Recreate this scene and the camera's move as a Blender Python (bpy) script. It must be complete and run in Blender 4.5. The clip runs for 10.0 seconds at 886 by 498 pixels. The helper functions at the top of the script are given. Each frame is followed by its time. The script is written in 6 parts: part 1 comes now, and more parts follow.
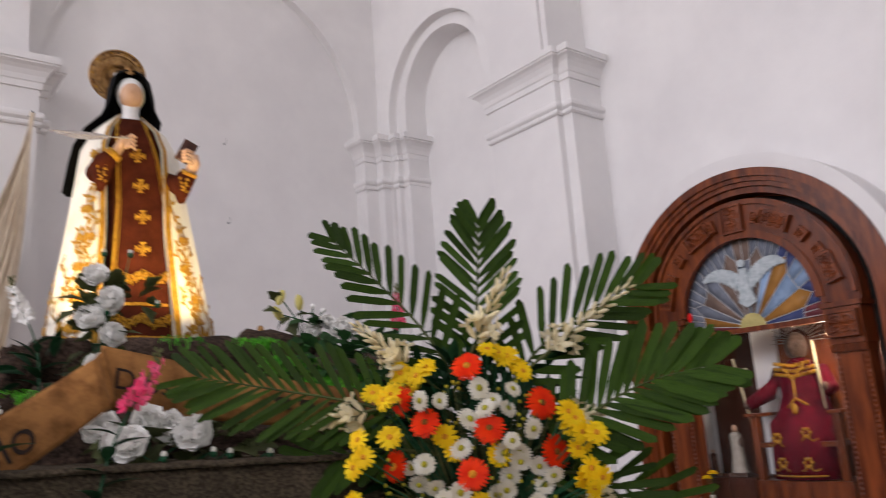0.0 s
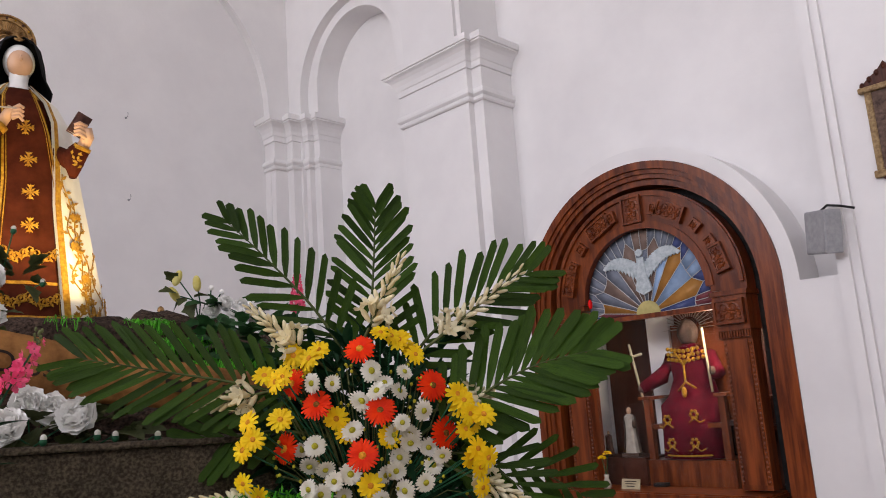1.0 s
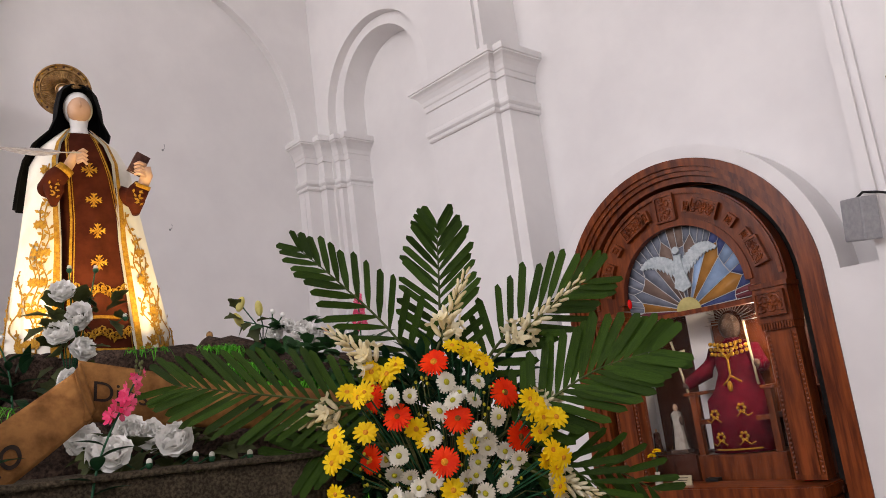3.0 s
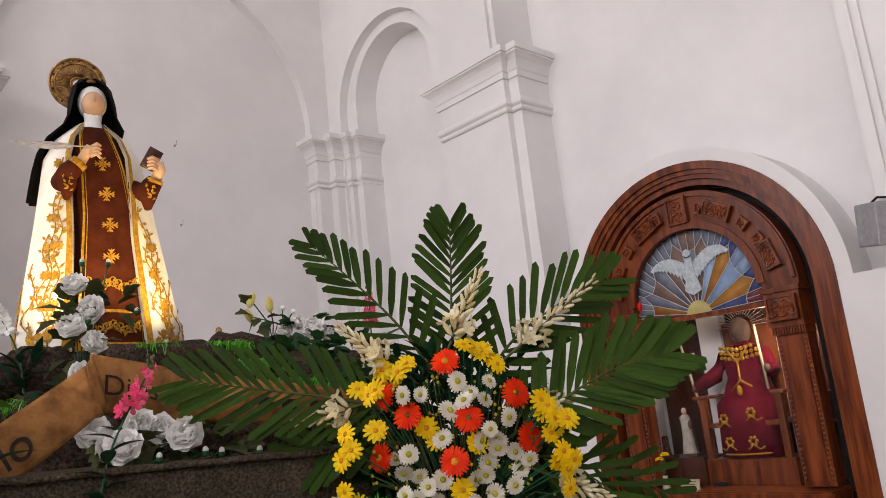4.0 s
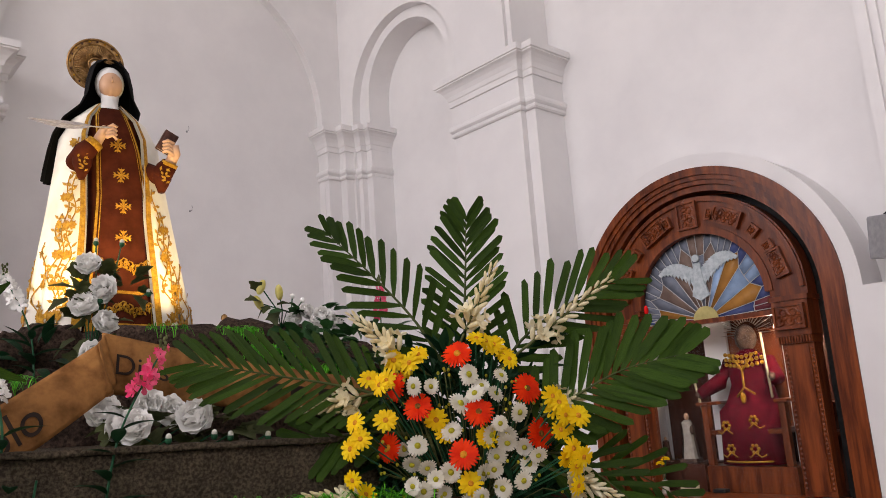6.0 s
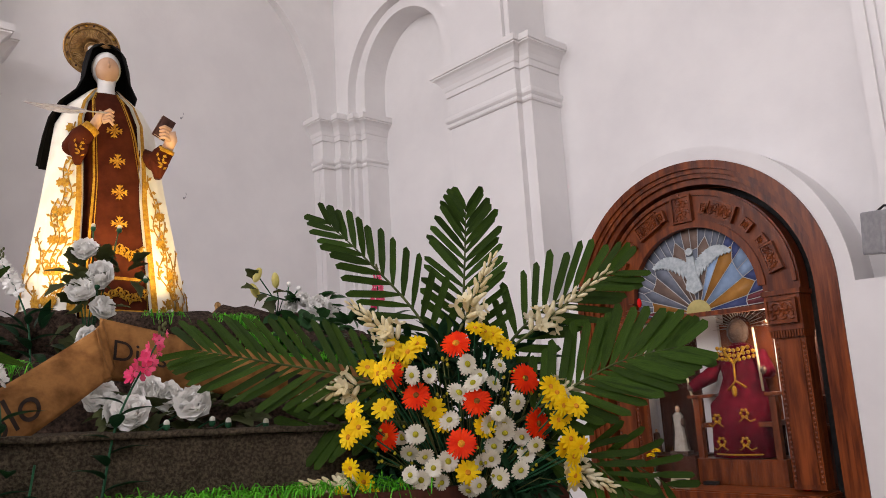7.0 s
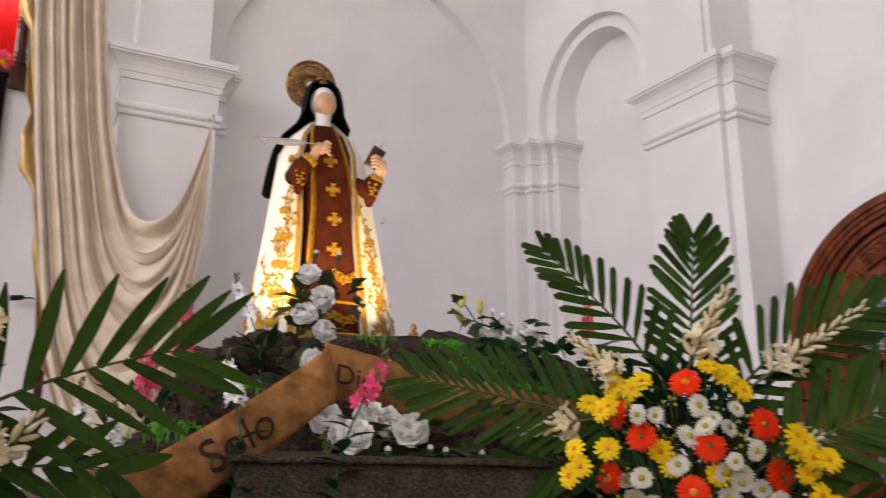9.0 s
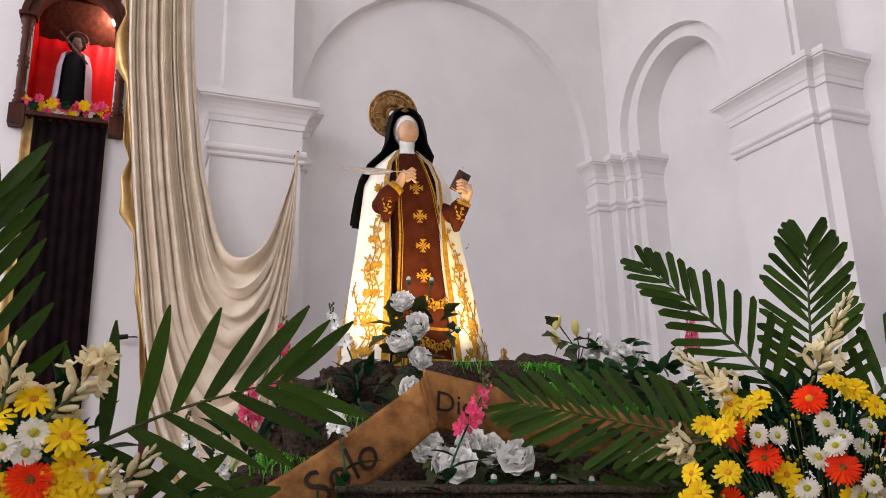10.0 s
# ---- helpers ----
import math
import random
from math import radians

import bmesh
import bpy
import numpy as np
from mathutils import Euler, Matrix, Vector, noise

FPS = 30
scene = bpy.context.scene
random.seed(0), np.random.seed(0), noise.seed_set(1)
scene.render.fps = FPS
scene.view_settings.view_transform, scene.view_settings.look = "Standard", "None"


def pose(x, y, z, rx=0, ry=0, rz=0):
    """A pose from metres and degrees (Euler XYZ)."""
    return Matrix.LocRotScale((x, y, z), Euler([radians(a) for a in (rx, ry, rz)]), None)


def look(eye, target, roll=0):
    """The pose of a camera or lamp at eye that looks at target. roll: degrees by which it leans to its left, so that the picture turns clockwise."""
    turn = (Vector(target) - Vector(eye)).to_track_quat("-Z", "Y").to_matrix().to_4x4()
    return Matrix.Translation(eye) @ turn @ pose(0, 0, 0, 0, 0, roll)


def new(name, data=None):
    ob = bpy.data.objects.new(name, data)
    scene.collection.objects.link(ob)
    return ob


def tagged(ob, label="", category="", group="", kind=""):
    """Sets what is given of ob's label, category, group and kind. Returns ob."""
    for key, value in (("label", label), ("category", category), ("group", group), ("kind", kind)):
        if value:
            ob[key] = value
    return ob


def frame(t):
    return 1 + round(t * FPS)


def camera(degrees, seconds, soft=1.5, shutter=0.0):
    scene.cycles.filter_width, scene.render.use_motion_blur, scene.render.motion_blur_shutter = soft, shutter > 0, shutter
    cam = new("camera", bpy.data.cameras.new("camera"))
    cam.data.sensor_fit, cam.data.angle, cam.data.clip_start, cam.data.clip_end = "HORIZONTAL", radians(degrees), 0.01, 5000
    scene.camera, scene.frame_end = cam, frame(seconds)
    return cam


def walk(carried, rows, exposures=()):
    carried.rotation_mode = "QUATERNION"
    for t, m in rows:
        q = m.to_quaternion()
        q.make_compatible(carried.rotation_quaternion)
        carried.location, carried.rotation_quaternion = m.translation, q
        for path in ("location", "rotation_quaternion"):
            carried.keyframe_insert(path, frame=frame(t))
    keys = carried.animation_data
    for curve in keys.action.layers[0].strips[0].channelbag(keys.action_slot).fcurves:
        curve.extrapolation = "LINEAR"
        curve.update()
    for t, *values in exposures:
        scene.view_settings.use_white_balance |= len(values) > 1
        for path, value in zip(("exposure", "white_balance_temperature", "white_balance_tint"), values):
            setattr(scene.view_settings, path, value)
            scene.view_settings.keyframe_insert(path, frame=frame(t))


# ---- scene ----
cam = camera(59.3, 10.0, soft=0.9, shutter=0.35)
PATH = [
    (0, (0.258, 0.326, 1.475), (-1.268, 1.547, 1.9), -4.1),
    (0.5, (0.261, 0.357, 1.474), (-1.114, 1.76, 1.85), -2.6),
    (1, (0.303, 0.344, 1.47), (-1.085, 1.736, 1.839), -4.1),
    (1.5, (0.311, 0.31, 1.477), (-1.123, 1.65, 1.857), -4.4),
    (2, (0.303, 0.245, 1.484), (-1.128, 1.586, 1.878), -6.3),
    (2.5, (0.312, 0.208, 1.478), (-1.103, 1.565, 1.873), -7.3),
    (3, (0.326, 0.193, 1.477), (-1.104, 1.533, 1.874), -7.3),
    (4.5, (0.303, 0.188, 1.477), (-1.147, 1.505, 1.877), -5.7),
    (5, (0.296, 0.18, 1.478), (-1.159, 1.491, 1.881), -5.0),
    (5.5, (0.292, 0.177, 1.472), (-1.166, 1.485, 1.877), -4.5),
    (7, (0.274, 0.158, 1.467), (-1.173, 1.489, 1.835), -3.4),
    (7.5, (0.264, 0.15, 1.467), (-1.197, 1.464, 1.838), -3.3),
    (8, (0.242, 0.137, 1.476), (-1.297, 1.355, 1.859), -2.7),
    (8.5, (0.233, 0.105, 1.486), (-1.356, 1.247, 1.902), -2.0),
    (9, (0.174, 0.115, 1.498), (-1.532, 1.06, 1.938), -0.2),
    (9.5, (0.128, 0.17, 1.506), (-1.672, 0.894, 1.992), -0.4),
    (10, (0.123, 0.103, 1.5), (-1.661, 0.853, 2.006), -1.5),
]
BALANCE = [(0, -0.04, 6250, 10), (0.5, -0.02, 6080, 10), (1, 0.0, 6200, 10), (2, 0.08, 6300, 10), (3, 0.02, 6520, 10), (5.5, 0.0, 6520, 10), (7, 0.0, 6500, 10), (9, 0.05, 6450, 10), (10, 0.07, 6280, 10)]
walk(cam, [(t, look(eye, target, roll)) for t, eye, target, roll in PATH], BALANCE)

# ---- light: daylight from high windows behind and beside the viewer ----
world = bpy.data.worlds.new("sky")
scene.world = world
world.use_nodes = True
wn = world.node_tree.nodes
sky = wn.new("ShaderNodeTexSky")
sky.sky_type, sky.sun_disc, sky.sun_elevation, sky.sun_rotation = "NISHITA", False, radians(50), radians(200)
world.node_tree.links.new(sky.outputs[0], wn["Background"].inputs[0])
wn["Background"].inputs[1].default_value = 0.1


def area(name, m, w, h, watts, colour):
    data = bpy.data.lights.new(name, "AREA")
    data.shape, data.size, data.size_y, data.energy, data.color = "RECTANGLE", w, h, watts, colour
    ob = new(name, data)
    ob.matrix_world = m
    return ob


def bulb_light(name, at, watts, colour, size=0.03, aim=None, cone=70):
    data = bpy.data.lights.new(name, "SPOT" if aim else "POINT")
    data.energy, data.color, data.shadow_soft_size = watts, colour, size
    if aim:
        data.spot_size, data.spot_blend = radians(cone), 0.8
    ob = new(name, data)
    ob.matrix_world = look(at, aim) if aim else Matrix.Translation(at)
    return ob


# windows in the south wall (towards -y); the east wall's pair is an added unseen fill
for wx in (-6.0, -1.5, 3.0):
    area("window_light", look((wx, -7.9, 6.6), (wx, 0, 5.0)), 2.6, 4.0, 300, (1.0, 0.94, 0.975))
for wy in (-3.0, 2.5):
    area("window_light", look((4.5, wy, 6.6), (0, wy, 5.0)), 2.6, 4.0, 34, (1.0, 0.93, 0.88))
# added low fill from an unseen, assumed doorway; brightens the near flowers
area("added_fill_light", look((4.5, -0.3, 1.6), (0, -0.3, 1.6)), 2.2, 2.8, 40, (1.0, 0.96, 0.90))

# ---- materials ----


def ramp(nt, fac, stops):
    n = nt.nodes.new("ShaderNodeValToRGB")
    while len(n.color_ramp.elements) < len(stops):
        n.color_ramp.elements.new(0.5)
    for e, (p, c) in zip(n.color_ramp.elements, stops):
        e.position, e.color = p, (*c, 1)
    nt.links.new(fac, n.inputs[0])
    return n.outputs[0]


def tex(nt, scale, detail=4.0, rough=0.6, stretch=(1, 1, 1), kind="noise", coord="Object"):
    co = nt.nodes.new("ShaderNodeTexCoord")
    mp = nt.nodes.new("ShaderNodeMapping")
    mp.inputs["Scale"].default_value = stretch
    nt.links.new(co.outputs[coord], mp.inputs[0])
    if kind == "noise":
        n = nt.nodes.new("ShaderNodeTexNoise")
        n.inputs["Scale"].default_value, n.inputs["Detail"].default_value, n.inputs["Roughness"].default_value = scale, detail, rough
        out = n.outputs["Fac"]
    elif kind == "voronoi":
        n = nt.nodes.new("ShaderNodeTexVoronoi")
        n.inputs["Scale"].default_value = scale
        out = n.outputs["Distance"]
    else:
        n = nt.nodes.new("ShaderNodeTexWave")
        n.inputs["Scale"].default_value, n.inputs["Distortion"].default_value, n.inputs["Detail"].default_value = scale, 3.0, 3.0
        out = n.outputs["Fac"]
    nt.links.new(mp.outputs[0], n.inputs["Vector"])
    return out


def material(name, dark, light, scale=6.0, rough=0.6, metal=0.0, bump=0.0, bscale=None, stretch=(1, 1, 1), kind="noise",
             vary=0.0, lo=0.35, hi=0.65, sheen=0.0, trans=0.0, sub=0.0, spec=0.15, island=0.0, large=0.0, thin=0.0):
    """A principled material of two tones mixed by noise, with relief, and a tone of its own for each piece."""
    m = bpy.data.materials.new(name)
    m.use_nodes = True
    nt = m.node_tree
    b = nt.nodes["Principled BSDF"]
    col = ramp(nt, tex(nt, scale, stretch=stretch, kind=kind), [(lo, dark), (hi, light)])
    if large:
        mix = nt.nodes.new("ShaderNodeMix")
        mix.data_type, mix.blend_type = "RGBA", "MULTIPLY"
        mix.inputs[0].default_value = 1.0
        nt.links.new(col, mix.inputs[6])
        nt.links.new(ramp(nt, tex(nt, scale * 0.13, 3.0), [(0.3, (1 - large,) * 3), (0.7, (1, 1, 1))]), mix.inputs[7])
        col = mix.outputs[2]
    if vary or island:
        src = nt.nodes.new("ShaderNodeObjectInfo").outputs["Random"] if vary else nt.nodes.new("ShaderNodeNewGeometry").outputs["Random Per Island"]
        amount = vary or island
        mr = nt.nodes.new("ShaderNodeMapRange")
        mr.inputs[3].default_value, mr.inputs[4].default_value = 1 - amount, 1 + amount
        nt.links.new(src, mr.inputs[0])
        hsv = nt.nodes.new("ShaderNodeHueSaturation")
        nt.links.new(mr.outputs[0], hsv.inputs["Value"])
        nt.links.new(col, hsv.inputs["Color"])
        col = hsv.outputs[0]
    nt.links.new(col, b.inputs["Base Color"])
    b.inputs["Roughness"].default_value, b.inputs["Metallic"].default_value = rough, metal
    b.inputs["Specular IOR Level"].default_value = spec
    b.inputs["Sheen Weight"].default_value = sheen
    b.inputs["Transmission Weight"].default_value = trans
    if sub:
        b.inputs["Subsurface Weight"].default_value = sub
        b.inputs["Subsurface Scale"].default_value = 0.01
    if thin:  # petals and leaves let some light through
        tl = nt.nodes.new("ShaderNodeBsdfTranslucent")
        nt.links.new(col, tl.inputs["Color"])
        mx = nt.nodes.new("ShaderNodeMixShader")
        mx.inputs[0].default_value = thin
        nt.links.new(b.outputs[0], mx.inputs[1])
        nt.links.new(tl.outputs[0], mx.inputs[2])
        nt.links.new(mx.outputs[0], nt.nodes["Material Output"].inputs[0])
    if bump:
        bp = nt.nodes.new("ShaderNodeBump")
        bp.inputs["Strength"].default_value, bp.inputs["Distance"].default_value = bump, 0.01
        nt.links.new(tex(nt, bscale or scale * 4, 6.0, stretch=stretch), bp.inputs["Height"])
        nt.links.new(bp.outputs[0], b.inputs["Normal"])
    return m


PLASTER = material("white_plaster", (0.77, 0.75, 0.748), (0.84, 0.82, 0.812), 1.1, 0.75, bump=0.12, bscale=30, large=0.05, spec=0.3)
FLOOR = material("polished_tile", (0.22, 0.15, 0.12), (0.32, 0.23, 0.18), 3, 0.25, bump=0.03, spec=0.5)
WOOD = material("varnished_wood", (0.080, 0.014, 0.003), (0.245, 0.057, 0.012), 3, 0.28, bump=0.15, stretch=(6, 6, 0.6), spec=0.3, large=0.2)
WOOD_DARK = material("dark_wood", (0.035, 0.010, 0.006), (0.085, 0.026, 0.014), 4, 0.4, bump=0.15, stretch=(6, 6, 0.7))
ROCK = material("painted_rock", (0.020, 0.013, 0.010), (0.155, 0.098, 0.070), 85, 0.95, bump=1.0, bscale=150, large=0.45, lo=0.36, hi=0.78)
SLAB = material("dark_slab", (0.042, 0.031, 0.020), (0.185, 0.142, 0.094), 120, 0.8, bump=0.9, bscale=220, large=0.4, lo=0.40, hi=0.75)

# ---- mesh helpers ----


def part(name, bm, mat, parent=None, label="", smooth=False):
    bmesh.ops.recalc_face_normals(bm, faces=bm.faces)
    me = bpy.data.meshes.new(name)
    bm.to_mesh(me)
    bm.free()
    for m in mat if isinstance(mat, (list, tuple)) else [mat]:
        me.materials.append(m)
    if smooth:
        me.polygons.foreach_set("use_smooth", [True] * len(me.polygons))
    ob = new(name, me)
    if parent:
        ob.parent = parent
    if label:
        ob["label"] = label
    return ob


def thing(name, label, category, m=None, group="", kind=""):
    ob = tagged(new(name), label, category, group, kind)
    if m is not None:
        ob.matrix_world = m
    return ob


def box(bm, x0, x1, y0, y1, z0, z1, mi=0):
    v = [bm.verts.new(p) for p in ((x0, y0, z0), (x1, y0, z0), (x1, y1, z0), (x0, y1, z0), (x0, y0, z1), (x1, y0, z1), (x1, y1, z1), (x0, y1, z1))]
    fs = [bm.faces.new([v[i] for i in q]) for q in ((3, 2, 1, 0), (4, 5, 6, 7), (0, 1, 5, 4), (1, 2, 6, 5), (2, 3, 7, 6), (3, 0, 4, 7))]
    for f in fs:
        f.material_index = mi
    return v


def boxed(name, dims, mat, parent=None, label="", bevel=0.0):
    bm = bmesh.new()
    box(bm, *dims)
    if bevel:
        bmesh.ops.bevel(bm, geom=bm.edges[:], offset=bevel, segments=2, affect="EDGES", profile=0.5)
    return part(name, bm, mat, parent, label)


def prism(bm, outline, a0, a1, axis):
    """Outline of (u, z) pushed out along an axis: 'y' (u is x) or 'x' (u is y)."""
    at = (lambda u, a, z: (u, a, z)) if axis == "y" else (lambda u, a, z: (a, u, z))
    f = [bm.verts.new(at(u, a0, z)) for u, z in outline]
    g = [bm.verts.new(at(u, a1, z)) for u, z in outline]
    bm.faces.new(f)
    bm.faces.new(g[::-1])
    for i in range(len(f)):
        j = (i + 1) % len(f)
        bm.faces.new((f[j], f[i], g[i], g[j]))


def arc(cu, cz, r, a0, a1, n=40):
    return [(cu + r * math.cos(radians(a0 + (a1 - a0) * i / n)), cz + r * math.sin(radians(a0 + (a1 - a0) * i / n))) for i in range(n + 1)]


def moulding(bm, path, profile, closed=False):
    """A profile of (out, z) swept along a plan polyline whose outside lies on its right; mitred corners."""
    pts = [Vector(p) for p in path]
    n = len(pts)
    normals = []
    for i in range(n if closed else n - 1):
        d = (pts[(i + 1) % n] - pts[i]).normalized()
        normals.append(Vector((d.y, -d.x)))
    off = []
    for i in range(n):
        a = normals[i - 1] if (i > 0 or closed) else normals[0]
        b = normals[i % len(normals)] if (i < n - 1 or closed) else normals[-1]
        m = (a + b) / (1 + a.dot(b))
        off.append(m)
    rows = [[bm.verts.new((pts[i].x + off[i].x * o, pts[i].y + off[i].y * o, z)) for i in range(n)] for o, z in profile]
    for r in range(len(rows) - 1):
        for i in range(n if closed else n - 1):
            j = (i + 1) % n
            bm.faces.new((rows[r][i], rows[r][j], rows[r + 1][j], rows[r + 1][i]))
    if not closed:
        bm.faces.new([r[0] for r in rows])
        bm.faces.new([r[-1] for r in rows][::-1])


def ring(bm, cu, cz, r0, r1, a0, a1, d0, d1, axis="y", n=40):
    prism(bm, arc(cu, cz, r1, a0, a1, n) + arc(cu, cz, r0, a1, a0, n), d0, d1, axis)


def structure(name, bm, mat, label="", category="wall"):
    return tagged(part(name, bm, mat), label, category, kind="structure")


# ---- the church: walls, piers, capitals ----
TOP = 10.0
WB, WA, WN = -7.71, 5.76, 6.38  # planes: arched wall, wall of the small arch, wall of the wooden niche
CAP, NECK = 5.00, 4.345

# where the shrine on the arched wall and the wooden niche stand, and their sizes
SHRINE = Matrix.Translation((-0.026, 0.236, 0.235)) @ Matrix.Scale(0.951, 4)
NICHE = Matrix.Translation((-0.108, 0.075, -0.058)) @ Matrix.Scale(0.948, 4)

bm = bmesh.new()
box(bm, -8.6, 8.0, -8.0, 7.4, -0.2, 0)
structure("floor", bm, FLOOR, "polished stone tile floor of the church", "floor")
bm = bmesh.new()
box(bm, -8.6, 8.0, -8.0, 7.4, TOP, TOP + 0.2)
structure("ceiling", bm, PLASTER, "plain white plaster ceiling", "ceiling")

# arched wall: a blind arch from the floor up
bm = bmesh.new()
AY, AZ, AR = 3.60, 5.13, 1.86
prism(bm, [(0.6, 0), (AY - AR, 0)] + arc(AY, AZ, AR, 180, 0, 64) + [(AY + AR, 0), (7.0, 0), (7.0, TOP), (0.6, TOP)], WB, WB - 0.12, "x")
box(bm, WB - 0.40, WB - 0.12, 0.6, 7.0, 0, TOP)
# the part with a framed niche high up
HY0, HY1, HZ0, HZ1 = -0.905, -0.144, 4.724, 6.34
box(bm, WB - 0.40, WB, -8.0, HY0, 0, TOP)
box(bm, WB - 0.40, WB, HY1, 0.6, 0, TOP)
box(bm, WB - 0.40, WB, HY0, HY1, 0, HZ0)
box(bm, WB - 0.40, WB, HY0, HY1, HZ1, TOP)
box(bm, WB - 0.60, WB - 0.40, -8.0, 0.6, 0, TOP)
structure("wall_west", bm, PLASTER, "white plaster wall with a shallow blind arch")

# wall of the small arch: an arched opening stepped back to a band, then a deep recess
BAND, BACK = WA + 0.12, 6.205
bm = bmesh.new()
SX, SZ, SR = -6.473, 5.278, 0.978
prism(bm, [(WB - 0.3, 0), (SX - SR, 0)] + arc(SX, SZ, SR, 180, 0, 56) + [(SX + SR, CAP - 0.02), (-4.722, CAP - 0.02), (-4.722, TOP), (WB - 0.3, TOP)], WA, BAND, "y")
RX, RZ, RR = -6.50, 5.385, 0.748
prism(bm, [(WB - 0.3, 0), (RX - RR, 0)] + arc(RX, RZ, RR, 180, 0, 56) + [(RX + RR, CAP - 0.02), (-4.722, CAP - 0.02), (-4.722, TOP), (WB - 0.3, TOP)], BAND, BACK, "y")
box(bm, WB - 0.3, -4.90, BACK, 7.2, 0, TOP)
structure("wall_north", bm, PLASTER, "white plaster wall with a deep arched recess")

# wall with the wooden niche
NX, NZ = -3.14, 2.29  # the niche's own centre, before it is set in place
NC = NICHE @ Vector((NX, 0, NZ))
NY = 6.0
bm = bmesh.new()
prism(bm, [(-4.90, 0), (NC.x - 1.04, 0)] + arc(NC.x, NC.z, 1.04, 180, 0, 40) + [(NC.x + 1.04, 0), (8.0, 0), (8.0, TOP), (-4.90, TOP)], WN, 6.93, "y")
box(bm, -4.90, 8.0, 6.93, 7.2, 0, TOP)
structure("wall_niche", bm, PLASTER, "white plaster wall beside the wooden niche")

# pier between them, with its shaft, strip and capital
CAP_PROFILE = [(-0.02, NECK), (0.020, NECK), (0.034, NECK + 0.015), (0.034, NECK + 0.04), (0.022, NECK + 0.05), (0.036, NECK + 0.06), (0.050, NECK + 0.075), (0.052, NECK + 0.10),
               (0.046, NECK + 0.122), (0.040, NECK + 0.13), (0.012, NECK + 0.132), (0.012, 4.70), (0.030, 4.705), (0.034, 4.765), (0.044, 4.775), (0.056, 4.82), (0.080, 4.865), (0.108, 4.895),
               (0.132, 4.910), (0.140, 4.914), (0.140, 4.930), (0.155, 4.934), (0.155, CAP), (-0.02, CAP + 0.005)]


def pier(name, outline, label):
    """A plastered pier of a plan outline, up to the top of its capital."""
    bm = bmesh.new()
    f = [bm.verts.new((x, y, 0)) for x, y in outline]
    g = [bm.verts.new((x, y, CAP)) for x, y in outline]
    bm.faces.new(f[::-1])
    bm.faces.new(g)
    for i in range(len(f)):
        j = (i + 1) % len(f)
        bm.faces.new((f[i], f[j], g[j], g[i]))
    return structure(name, bm, PLASTER, label, "pier")


def capital(name, outline, label, out=1.0):
    bm = bmesh.new()
    moulding(bm, outline, [(o * out, z) for o, z in CAP_PROFILE])
    return structure(name, bm, PLASTER, label, "capital")


PX0, PX1, PY = -5.66, -4.55, 5.855
big = [(PX0, BACK + 0.01), (PX0, PY), (PX1 - 0.13, PY), (PX1 - 0.13, PY + 0.075), (PX1, PY + 0.075), (PX1, WN + 0.01)]
pier("pier_north", big, "white plaster pier with a corner strip")
capital("capital_north", big, "moulded plaster capital of the pier")
bm = bmesh.new()
box(bm, -4.80, -4.66, WA + 0.045, WN + 0.01, CAP - 0.01, TOP)
structure("pier_upper", bm, PLASTER, "upper part of the plaster pier above its capital", "pier")

# stepped pier in the corner
steps = [(WB - 0.15, 5.47), (-7.62, 5.47), (-7.62, 5.65), (-7.49, 5.65), (-7.49, 5.81), (-7.37, 5.81), (-7.37, 5.895), (-7.275, 5.895), (-7.275, BACK + 0.01)]
pier("pier_corner", steps + [(WB - 0.15, BACK + 0.01)], "stepped plaster pier in the corner")
capital("capital_corner", steps, "stepped moulded capital of the corner pier")

# pier on the arched wall, beside the drapery
LX, LY0, LY1 = -7.24, 0.775, 1.66
west = [(WB - 0.1, LY0), (LX, LY0), (LX, LY1), (LX - 0.16, LY1), (LX - 0.16, LY1 + 0.085), (WB - 0.15, LY1 + 0.085)]
pier("pier_west", west, "white plaster pier behind the drapery")
capital("capital_west", west, "moulded plaster capital of the pier")
bm = bmesh.new()
box(bm, WB - 0.01, LX - 0.14, 0.883, 1.588, CAP - 0.01, TOP)
structure("pier_upper", bm, PLASTER, "upper part of the plaster pier above its capital", "pier")

# proud surround of the wooden niche: full width below the spring of its arch
HOLE, NR = 1.172, 1.285
EDGE = NC.z - 0.02
bm = bmesh.new()
prism(bm, [(PX1 - 0.01, 0), (NC.x - HOLE, 0)] + arc(NC.x, NC.z, HOLE, 180, 0, 48) + [(NC.x + HOLE, 0), (-1.52, 0), (-1.52, EDGE), (NC.x + NR, EDGE)] + arc(NC.x, NC.z, NR, 0, 180, 48)
      + [(NC.x - NR, EDGE), (PX1 - 0.01, EDGE)], NY, WN + 0.01, "y")
structure("wall_surround", bm, PLASTER, "proud white plaster surround of the wooden niche")
for name, dims in (("trim_strip", (-1.52, -1.435, NY - 0.06, WN + 0.01, 0, TOP)), ("trim_fillet", (-1.435, -1.38, NY - 0.02, WN + 0.01, 0, TOP))):
    bm = bmesh.new()
    box(bm, *dims)
    structure(name, bm, PLASTER, "plain plaster strip down the edge of the pier", "moulding")
bm = bmesh.new()
box(bm, -1.38, 2.6, NY + 0.02, WN + 0.01, 0, TOP)
structure("pier_east", bm, PLASTER, "broad white plaster pier beside the niche", "pier")

